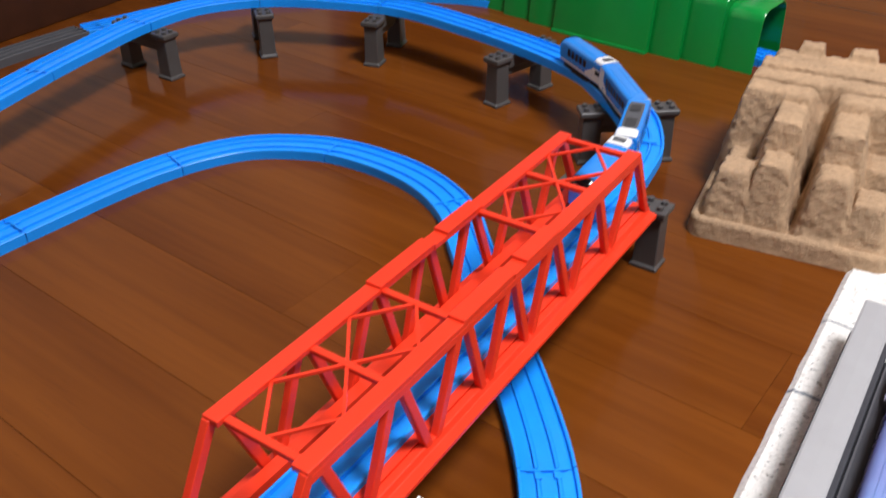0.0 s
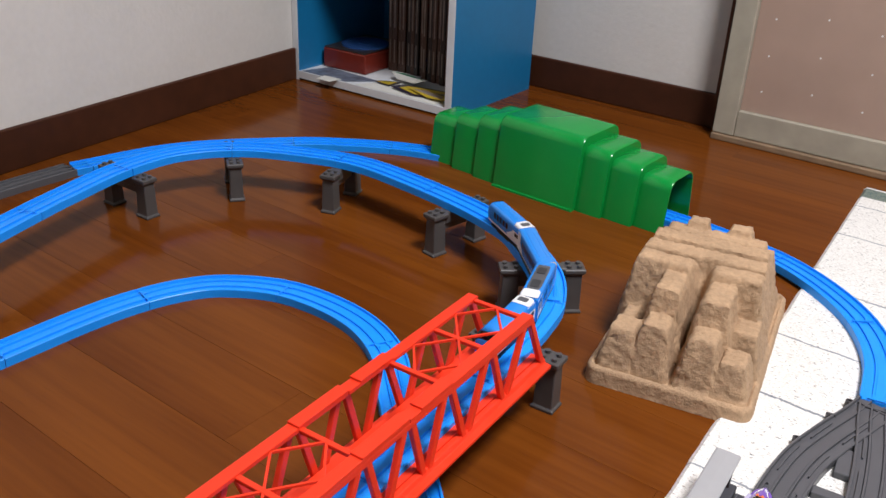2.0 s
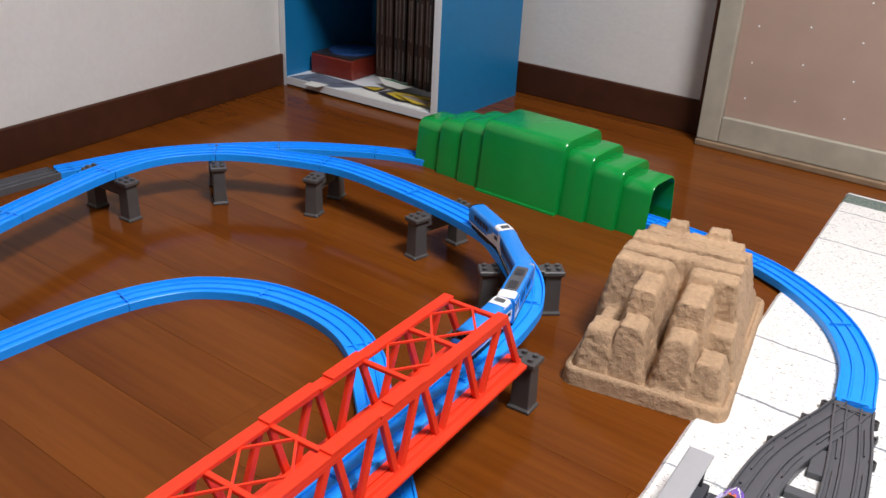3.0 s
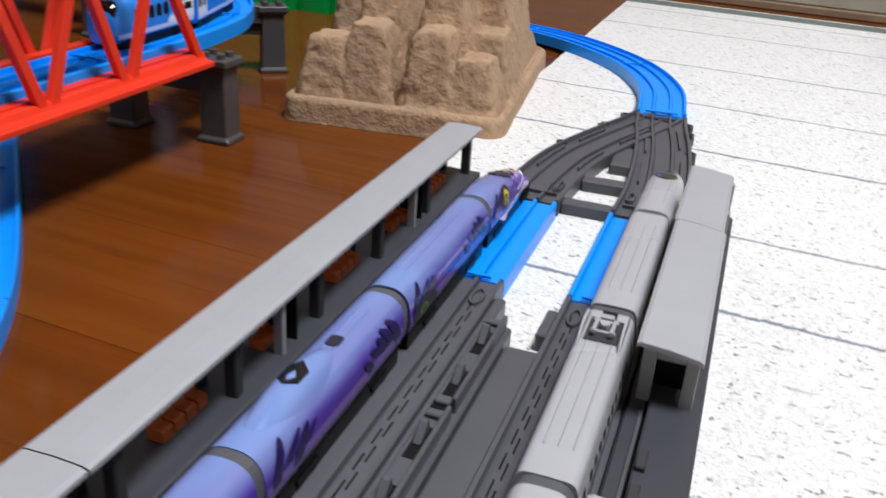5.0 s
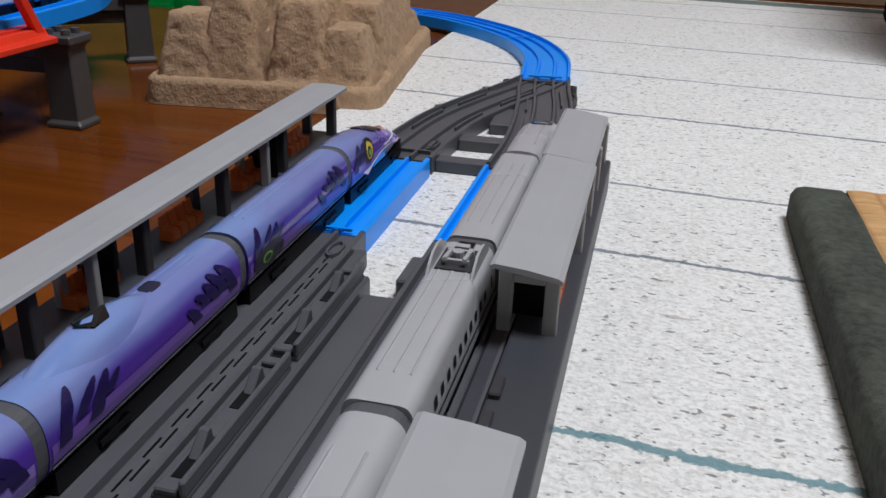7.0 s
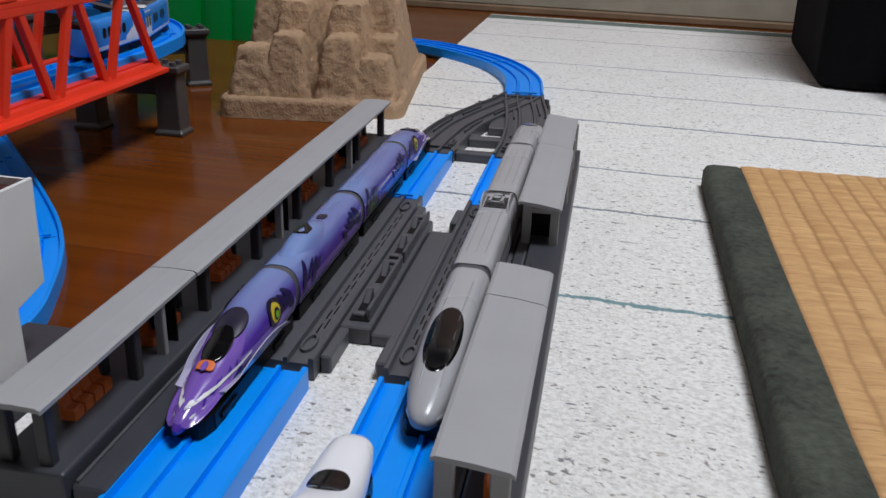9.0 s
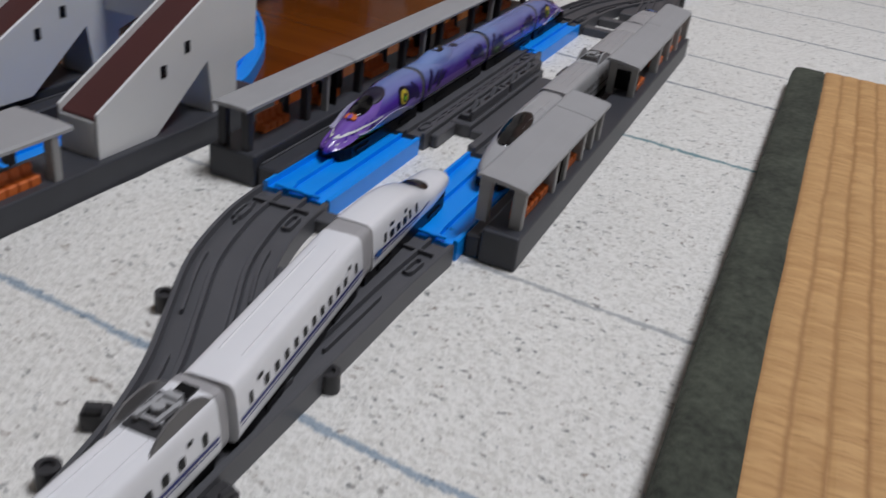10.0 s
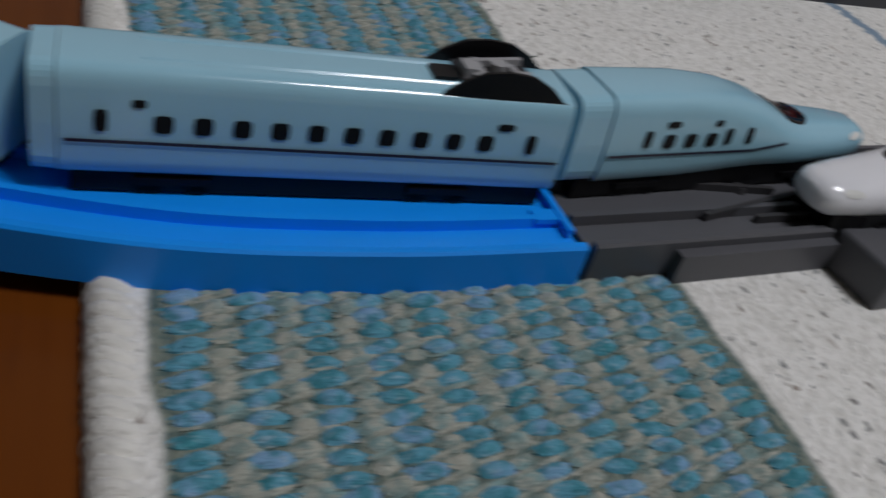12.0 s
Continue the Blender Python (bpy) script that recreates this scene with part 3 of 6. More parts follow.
for tan, name, mat, label in ((False, "teal_weave", TEALYARN, "teal and blue woven stitches"), (True, "sand_weave", TANYARN, "sand coloured woven stitches")):
    ob = smooth(part(name, weave(tan), mat, rug, label), 60)
    ob["kind"] = "stuff"
bm = bmesh.new()
rnd = random.Random(9)
x = -0.06
while x < 0.33:
    w = rnd.uniform(0.003, 0.0048)
    rows = []
    for y, k in ((-0.5545, 0.0), (-0.5535, 0.7), (-0.551, 1.0), (-0.548, 0.95), (-0.5447, 0.6), (-0.5428, 0.0)):
        rows.append([bm.verts.new((x + w * f + (y + 0.545) * 0.25, y + rnd.uniform(-0.0003, 0.0003), 0.0005 + (RUG + 0.0012) * k * g1)) for f, g1 in ((0, 0.72), (0.2, 0.98), (0.5, 1.06), (0.8, 0.98), (1.0, 0.72))])
    for a, b in zip(rows, rows[1:]):
        for i in range(4):
            bm.faces.new((a[i], a[i + 1], b[i + 1], b[i]))
    x += w
ob = smooth(part("selvedge", bm, SELVEDGE, rug, "ribbed white woven edge"), 70)
ob["kind"] = "stuff"

# ---- tatami mat ----
TA = math.atan(0.066)


def bow(y):
    """The soft mat's edge bends a little outwards towards its near end."""
    return 0.06 * max(0.0, -0.02 - y) ** 2



mat_thing = thing("tatami_mat", "straw tatami mat with a dark green cloth border", "tatami mat", Matrix.Translation((0.2132, 0.045, RUG)) @ Matrix.Rotation(TA, 4, "Z"))
bm = bmesh.new()
prof = []
n = 360
for k in range(n + 1):
    x = 0.025 + 0.86 * k / n
    w = (x / 0.0128) % 1
    prof.append((x, 0.0165 + 0.0008 * abs(math.sin(math.pi * w)) ** 0.6))
rows = [-0.85, -0.65, -0.5, -0.4, -0.3, -0.22, -0.14, -0.06, 0.386]
vs = [[bm.verts.new((x + bow(y), y, z)) for x, z in prof] for y in rows]
lo = [[bm.verts.new((x + bow(y), y, 0)) for x, z in prof] for y in rows]
for k in range(n):
    for p, q in zip(vs, vs[1:]):
        bm.faces.new((p[k], p[k + 1], q[k + 1], q[k]))
    for r in (0, -1):
        bm.faces.new((vs[r][k], vs[r][k + 1], lo[r][k + 1], lo[r][k]))
part("straw_top", bm, TATAMI, mat_thing)
bm = bmesh.new()
half = [(0.0252, 0.0172), (0.023, 0.0184), (0.006, 0.0186), (0.002, 0.0175), (0.0, 0.014), (0.0, 0.0), (0.0252, 0.0)]
rings = [[Vector((x + bow(y) + 0.0006 * noise.noise((y * 30, x * 50, 0)), y, z)) for x, z in half] for y in [-0.85 + 0.0248 * k for k in range(51)]]
rings[-1] = [p + Vector((0, -0.004, -0.002 if p.z > 0.01 else 0)) for p in rings[-1]]
loft(bm, rings)
smooth(part("cloth_border", bm, HERI, mat_thing, "dark green woven cloth border"), 50)

# ---- tracks ----
G_LOW, G_UP, G_OUT = "lower loop rails", "raised loop rails", "outer loop rails"
rails([(-0.713, -0.2), (-0.709, 0.14), (-0.7075, 0.231), (-0.7015, 0.286), (-0.6865, 0.338), (-0.658, 0.3825), (-0.6, 0.42), (-0.535, 0.432), (-0.47, 0.426), (-0.412, 0.4), (-0.362, 0.355), (-0.23, 0.235), (-0.174, 0.176), (-0.142, 0.125), (-0.127, 0.089), (-0.12, 0.03), (-0.1135, -0.078)], 0.0, 0.166, "blue plastic toy rail on the wooden floor", G_LOW)
rails([(-0.1134, -0.0788), (-0.106, -0.2), (-0.1, -0.3), (-0.095, -0.4)], 0.0, 0.33, "dark grey plastic toy rail between the far platforms", G_LOW, GREY)
ZU = 0.0585
UPPER = [(-0.236, -0.15), (-0.24, -0.02), (-0.268, 0.38), (-0.273, 0.43), (-0.279, 0.47), (-0.291, 0.515), (-0.324, 0.567), (-0.376, 0.611), (-0.417, 0.638), (-0.496, 0.662), (-0.6, 0.678), (-0.7, 0.683), (-0.778, 0.661), (-0.872, 0.609), (-0.924, 0.532), (-0.928, 0.444), (-0.903, 0.345), (-0.874, 0.255), (-0.8, 0.05), (-0.75, -0.1)]
rails(UPPER, ZU, 0.166, "blue plastic toy rail raised on grey piers", G_UP)
rails([(0.021, 0.6455), (0.005, 0.725), (-0.027, 0.792), (-0.07, 0.842), (-0.132, 0.887), (-0.203, 0.918), (-0.32, 0.942), (-0.54, 0.945), (-0.757, 0.92), (-0.9, 0.842), (-0.988, 0.757), (-1.075, 0.633), (-1.115, 0.475)], [RUG] * 5 + [0.003] + [0.0] * 7, 0.166, "blue plastic toy rail of the outer loop", G_OUT)
rails([(-1.1155, 0.473), (-1.114, 0.36), (-1.1, 0.2), (-1.085, 0.0)], 0.0, 0.25, "dark grey plastic toy rail by the wall", G_OUT, GREY)
NEAR_CURVE = [(0.1182, -0.4535), (0.1195, -0.50), (0.1155, -0.545), (0.0985, -0.6), (0.064, -0.65), (0.0, -0.695), (-0.09, -0.715), (-0.25, -0.715)]
rails(NEAR_CURVE, [RUG] * 4 + [0.0] * 4, 0.166, "bright blue plastic curved toy rail", G_OUT)

# ---- piers ----
def pier(x, y, turn, top=ZU, gap=0.037):
    """A block pier: two studded legs and a beam between them under the rail."""
    t = thing("block_pier", "dark grey plastic toy bridge pier with studded legs", "bridge pier", Matrix.Translation((x, y, 0)) @ Matrix.Rotation(radians(turn), 4, "Z"), "piers under the raised loop")
    for s in (-1, 1):
        bm = bmesh.new()
        w, d = 0.0098, 0.0088
        rings = []
        for z, g in ((0, 1.25), (0.0035, 1.25), (0.0045, 1.06), (top - 0.009, 0.96), (top - 0.006, 1.3), (top - 0.001, 1.3)):
            rings.append([Vector((s * gap + a * w * g, b * d * g, z)) for a, b in ((-1, -1), (1, -1), (1, 1), (-1, 1))])
        loft(bm, rings)
        leg = bevel(part("leg", bm, PIERGREY, t), 0.0008, 1)
        bm = bmesh.new()
        for a in (-1, 1):
            for b in (-1, 1):
                rod(bm, (s * gap + a * 0.006, b * 0.005, top - 0.0012), (s * gap + a * 0.006, b * 0.005, top + 0.0022), 0.0028, n=12)
        part("studs", bm, PIERGREY, leg)
    bm = bmesh.new()
    box(bm, -gap + 0.0098, gap - 0.0098, -0.008, 0.008, top - 0.016, top - 0.0005)
    box(bm, -gap + 0.0098, gap - 0.0098, -0.004, 0.004, top - 0.026, top - 0.0165)
    bevel(part("beam", bm, PIERGREY, t), 0.0008, 1)
    return t


for x, y, a in ((-0.2765, 0.437, 4), (-0.347, 0.597, 42), (-0.522, 0.668, 80), (-0.735, 0.674, 108), (-0.885, 0.598, 145), (-0.933, 0.452, 182), (-0.832, 0.14, 199), (-0.24, 0.0, 4)):
    pier(x, y, a)

# ---- truss bridge ----
def bridge():
    t = thing("truss_bridge", "red plastic toy truss bridge over the lower rail", "toy bridge", Matrix.Translation((-0.2725, 0.43, 0)) @ Matrix.Rotation(radians(3.8), 4, "Z"))
    top, low, y0, y1 = 0.125, 0.0545, -0.45, -0.006
    nodes = [-0.406, -0.343, -0.281, -0.228, -0.175, -0.112, -0.048]
    beams = [-0.406, -0.343, -0.281, -0.175, -0.112, -0.048]
    for s in (-1, 1):
        bm = bmesh.new()
        bar(bm, (s * 0.0285, -0.412, top), (s * 0.0285, -0.2285, top), 0.0105, 0.004)
        bar(bm, (s * 0.0285, -0.2275, top - 0.0002), (s * 0.0285, -0.042, top - 0.0002), 0.0105, 0.004)
        bar(bm, (s * 0.0325, -0.41, top - 0.0045), (s * 0.0325, -0.043, top - 0.0045), 0.0024, 0.0055)
        bevel(part("top_chord", bm, RED, t), 0.0006, 2)
        bm = bmesh.new()
        bar(bm, (s * 0.0285, -0.284, top + 0.003), (s * 0.0285, -0.228, top + 0.003), 0.0112, 0.002)
        bar(bm, (s * 0.0285, -0.214, top + 0.003), (s * 0.0285, -0.172, top + 0.003), 0.0112, 0.002)
        bevel(part("joint_plate", bm, RED, t), 0.0004, 1)
        bm = bmesh.new()
        sweep(bm, [(0.0275, low), (0.0405, low), (0.0405, low + 0.0035), (0.0345, low + 0.0042), (0.0325, low + 0.0085), (0.0275, low + 0.0085)] if s > 0 else [(-0.0275, low), (-0.0275, low + 0.0085), (-0.0325, low + 0.0085), (-0.0345, low + 0.0042), (-0.0405, low + 0.0035), (-0.0405, low)], [Vector((0, y0, 0)), Vector((0, y1, 0))])
        bevel(part("bottom_chord", bm, RED, t), 0.0005, 1)
        for y, yb in ((-0.41, y0 + 0.004), (-0.044, y1 - 0.004)):
            bm = bmesh.new()
            bar(bm, (s * 0.031, y, top - 0.001), (s * 0.031, yb, low + 0.004), 0.0062, 0.0052, (1, 0, 0))
            bevel(part("end_post", bm, RED, t), 0.0005, 1)
        for a, b in zip(nodes, nodes[1:]):
            m = (a + b) / 2
            for p, q in ((a + 0.004, m - 0.004), (b - 0.004, m + 0.004)):
                bm = bmesh.new()
                bar(bm, (s * 0.031, p, top - 0.002), (s * 0.031, q, low + 0.006), 0.0062, 0.0048, (1, 0, 0))
                bevel(part("diagonal", bm, RED, t), 0.0005, 1)
    for y in beams:
        bm = bmesh.new()
        bar(bm, (-0.0235, y, top - 0.001), (0.0235, y, top - 0.001), 0.0048, 0.0036)
        bevel(part("cross_beam", bm, RED, t), 0.0005, 1)
    for a, b in zip(beams, beams[1:]):
        if b - a > 0.08:
            continue
        m = (a + b) / 2
        for s in (-1, 1):
            for y in (a, b):
                bm = bmesh.new()
                bar(bm, (0, y, top - 0.0006), (s * 0.0235, m, top - 0.0006), 0.0019, 0.0019)
                part("lattice_bar", bm, RED, t)
    bm = bmesh.new()
    for s in (-1, 1):
        box(bm, min(s * 0.0194, s * 0.0274), max(s * 0.0194, s * 0.0274), y0 + 0.002, y1 - 0.002, low + 0.002, low + (0.0152 if s < 0 else 0.0096))
    for k in range(8):
        y = y0 + 0.02 + k * 0.056
        box(bm, -0.027, 0.027, y, y + 0.008, low - 0.0012, low + 0.0018)
    part("deck_frame", bm, RED, t)
    return t


bridge()

# ---- pulp mountain ----
def mountain():
    """A moulded paper-pulp packing piece: a lipped base, stepped blocks in front, cross ridges on top."""
    W, D, R, F, nx, ny = 0.18, 0.274, 0.015, 0.007, 90, 137
    blocks = [  # centre u, v, half sizes, height, edge softness
        (0.025, 0.032, 0.014, 0.017, 0.06), (0.06, 0.037, 0.015, 0.019, 0.073), (0.107, 0.034, 0.0165, 0.019, 0.073), (0.143, 0.031, 0.0135, 0.017, 0.054),
        (0.063, 0.078, 0.0175, 0.026, 0.101), (0.107, 0.075, 0.0185, 0.027, 0.1), (0.145, 0.095, 0.013, 0.036, 0.066), (0.02, 0.09, 0.009, 0.03, 0.05),
        (0.08, 0.111, 0.069, 0.0125, 0.109), (0.08, 0.139, 0.068, 0.0125, 0.111), (0.08, 0.168, 0.066, 0.0125, 0.112), (0.081, 0.197, 0.058, 0.0125, 0.11),
        (0.056, 0.212, 0.012, 0.011, 0.118), (0.106, 0.212, 0.013, 0.011, 0.118), (0.081, 0.16, 0.067, 0.058, 0.097), (0.083, 0.235, 0.055, 0.014, 0.07), (0.084, 0.15, 0.074, 0.1, 0.034)]
    bm = bmesh.new()
    grid = []
    for j in range(ny + 1):
        row = []
        for i in range(nx + 1):
            u, v = W * i / nx, D * j / ny
            edge = min(u, W - u, v, D - v)
            cu, cv = min(max(u, R), W - R), min(max(v, R), D - R)
            if u != cu and v != cv:  # round the base's corners
                k = max(abs(u - cu), abs(v - cv)) / math.hypot(u - cu, v - cv)
                u, v = cu + (u - cu) * k, cv + (v - cv) * k
            h = 0.0
            u, v = u - F, v - 0.003  # the flange stands out round the blocks
            for cu, cv, hu, hv, top in blocks:
                du, dv = max(0, abs(u - cu) - hu + 0.0006), max(0, abs(v - cv) - hv + 0.0006)
                d = math.hypot(du, dv)
                slope = 0.0045 + top * 0.11
                k = max(0.0, 1 - d / slope)
                k = k ** 0.72 if d > 0 else 1
                inner = min(hu - abs(u - cu), hv - abs(v - cv))
                r = 0.0045
                crown = 0 if inner > r else (r - max(inner, 0)) ** 2 / r * 0.5
                h = max(h, (top * 0.925 - crown) * k)
            if v < 0.13:  # the deep groove up the middle of the front
                h *= 1 - 0.62 * math.exp(-((u - 0.084) / 0.0075) ** 2) * min(1, max(0, (0.13 - v) / 0.03))
            base = 0.0098 if edge > 0.0015 else 0.0
            lip = 0.0042 * math.exp(-((edge - 0.0058) / 0.0032) ** 2)
            row.append(bm.verts.new((u - W / 2 + F, v, max(base + (lip if base else 0), h) if base else -0.0052)))
        grid.append(row)
    for j in range(ny):
        for i in range(nx):
            bm.faces.new((grid[j][i], grid[j][i + 1], grid[j + 1][i + 1], grid[j + 1][i]))
    # the pulp's torn, pitted skin: split the steep faces, then push every point along its normal
    for k in range(4):
        long = [e for e in bm.edges if e.calc_length() > 0.0036]
        if long:
            bmesh.ops.subdivide_edges(bm, edges=long, cuts=1, use_grid_fill=True)
    bmesh.ops.triangulate(bm, faces=[f for f in bm.faces if len(f.verts) > 4])
    bm.normal_update()
    for v in bm.verts:
        p, n = v.co, v.normal.copy()
        if p.z < -0.004:
            continue
        rough = noise.noise(p * 45) * 0.0009 + noise.noise(p * 150 + Vector((3, 7, 1))) * 0.0011
        pit = max(0.0, noise.noise(p * 330 + Vector((9, 2, 5))) - 0.12) * 0.0026
        v.co = p + n * (rough + noise.noise(p * 600) * 0.0006 - pit) * (0.45 if p.z < 0.014 else 1)
    ob = part("pulp_mountain", bm, PULP)
    tagged(ob, "brown moulded paper pulp mountain with stepped blocks", "toy mountain")
    ob.matrix_world = Matrix.Translation((-0.1525, 0.521, 0.0055)) @ Matrix.Rotation(radians(11), 4, "Z") @ Matrix.Diagonal((0.945, 1, 1, 1))
    return smooth(ob, 48)


mountain()

# ---- tunnel ----
def tunnel():
    t = thing("tunnel", "glossy green plastic toy tunnel with stepped sections", "toy tunnel", Matrix.Translation((-0.53, 0.943, 0)) @ Matrix.Rotation(radians(-2), 4, "Z"))
    cuts = [-0.222, -0.17, -0.122, -0.076, 0.07, 0.113, 0.16, 0.206]
    half = [0.044, 0.051, 0.057, 0.064, 0.057, 0.051, 0.044]
    high = [0.078, 0.089, 0.099, 0.111, 0.099, 0.089, 0.078]

    def arch(w, h, x, g=0.0):
        w, h, r = w - g, h - g, 0.016
        pts = [(-w, 0.0), (-w, 0.004)]
        top = w * 0.84
        for k in range(7):
            a = math.pi - k * math.pi / 12
            pts.append((-top + r + r * math.cos(a), h - r + r * math.sin(a)))
        pts += [(-y, z) for y, z in pts[::-1]]
        return [Vector((x, y, z)) for y, z in pts]

    for k in range(7):
        a, b, w, h = cuts[k], cuts[k + 1], half[k], high[k]
        bm = bmesh.new()
        outer = [arch(w * 0.985, h * 0.985, a + 0.0003), arch(w, h, a + 0.003), arch(w, h, b - 0.003), arch(w * 0.985, h * 0.985, b - 0.0003)]
        inner = [arch(w, h, x, 0.0022) for x in (a + 0.0003, b - 0.0003)]
        rows = [[bm.verts.new(p) for p in ring] for ring in outer + inner[::-1]]
        rows.append(rows[0])
        for p, q in zip(rows, rows[1:]):
            for i in range(len(p) - 1):
                bm.faces.new((p[i], p[i + 1], q[i + 1], q[i]))
        smooth(part("tunnel_section", bm, GREEN, t), 32)
        if k < 6 and high[k] != high[k + 1]:
            bm = bmesh.new()
            big = max((half[k], high[k]), (half[k + 1], high[k + 1]))
            small = min((half[k], high[k]), (half[k + 1], high[k + 1]))
            p, q = arch(*big, b, 0.001), arch(*small, b, 0.003)
            vp, vq = [bm.verts.new(c) for c in p], [bm.verts.new(c) for c in q]
            for i in range(len(p) - 1):
                bm.faces.new((vp[i], vp[i + 1], vq[i + 1], vq[i]))
            part("step_wall", bm, GREEN, t)
    for s in (-1, 1):
        bm = bmesh.new()
        box(bm, -0.076, 0.07, s * 0.0645 - 0.003, s * 0.0645 + 0.003, 0, 0.003)
        part("foot_rim", bm, GREEN, t)
    return t


tunnel()


# ---- station tracks ----
GM = Matrix.Rotation(radians(4.0), 4, "Z")


def g(u, v, z=0.0):
    """A place in the station's own plan: u across, v along the tracks."""
    return GM @ Vector((u, v, z))


UA, UB = 0.0165, 0.084
for u in (UA, UB):
    for v0, v1, mat, label in ((-0.0155, 0.092, BLUE, "bright blue plastic half-length rail in the station"), (0.309, 0.4205, BLUE, "bright blue plastic half-length rail in the station")):
        rails([tuple(g(u, v0 + (v1 - v0) * k / 3).xy) for k in range(4)], RUG, 0.3, label, "station rails", mat)


def stop_rail(u, side):
    """A dark grey stop rail with a row of lever pads along one side."""
    t = thing("stop_rail", "dark grey plastic stop rail with lever pads", "toy rail", GM, "station stop rails")
    bm = bmesh.new()
    sweep(bm, TRACK, [Vector((u, 0.0928 + 0.2155 * k / 8, RUG)) for k in range(9)])
    smooth(part("bed", bm, GREY, t), 30)
    # Flat black strips on the bed put in the shade of narrow slits
    for off in (-0.0132, -0.0112, 0.0112, 0.0132):
        v = 0.12 + (0.005 if abs(off) > 0.012 else 0.0)
        while v < 0.285:
            bm = bmesh.new()
            box(bm, u + off - 0.00035, u + off + 0.00035, v, v + 0.009, RUG + 0.0074, RUG + 0.008)
            part("slit", bm, BLACK, t, "thin black strip for a shaded slit")
            v += 0.0145
    # the flange beside the track: slotted ridge on one piece, a low notched flange on the other
    x0, x1 = (u + 0.0192, u + 0.0335) if side > 0 else (u - 0.0336, u - 0.0192)
    bm = bmesh.new()
    box(bm, x0, x1, 0.128, 0.272 if side > 0 else 0.262, RUG, RUG + (0.0086 if side > 0 else 0.006))
    e0, e1 = (x0, x0 + 0.005) if side > 0 else (x1 - 0.005, x1)
    box(bm, e0, e1, 0.1, 0.1278, RUG, RUG + 0.0082)
    box(bm, e0, e1, 0.2722, 0.296, RUG, RUG + 0.0082)
    bevel(part("flange", bm, GREY, t), 0.0008, 1)
    if side > 0:
        # two raised lever housings with pointed levers standing in their slots
        for v0, v1 in ((0.134, 0.2), (0.2045, 0.27)):
            bm = bmesh.new()
            box(bm, x0 + 0.003, x0 + 0.0125, v0, v1, RUG + 0.0084, RUG + 0.0104)
            box(bm, x0 + 0.0108, x0 + 0.0126, v0, v1, RUG + 0.0104, RUG + 0.0152)
            for v in (v0 + 0.002, v1 - 0.002):
                box(bm, x0 + 0.004, x0 + 0.0104, v - 0.002, v + 0.002, RUG + 0.0104, RUG + 0.0124)
            housing = bevel(part("lever_housing", bm, GREY, t), 0.0005, 1)
            for v in (v0 + 0.016, v1 - 0.018):
                # Flat black patch lies on the housing for the shade inside its slot
                bm = bmesh.new()
                box(bm, x0 + 0.0048, x0 + 0.0092, v - 0.009, v + 0.009, RUG + 0.0104, RUG + 0.0107)
                part("slot", bm, BLACK, housing, "flat black patch for a shaded slot")
                bm = bmesh.new()
                rows = [[Vector((x, v + y, RUG + z)) for y, z in ((-0.002, 0.0107), (0.0075, 0.0107), (0.0066, 0.0158), (0.0046, 0.0162))] for x in (x0 + 0.0055, x0 + 0.0085)]
                loft(bm, rows)
                bevel(part("lever", bm, GREY, housing), 0.0004, 1)
    for v in (0.109, 0.292):
        for s in (-1, 1):
            bm = bmesh.new()
            ring = [[Vector((u + s * 0.0118 + r * math.cos(q * math.tau / 16), v + (r + 0.0045) * math.sin(q * math.tau / 16), RUG + h)) for q in range(16)] for r, h in ((0.0034, 0.0076), (0.0032, 0.0092), (0.0022, 0.0092), (0.002, 0.0076))]
            loft(bm, ring, False)
            part("boss", bm, GREY, t)
    return t


stop_rail(UA, 1)
stop_rail(UB, -1)


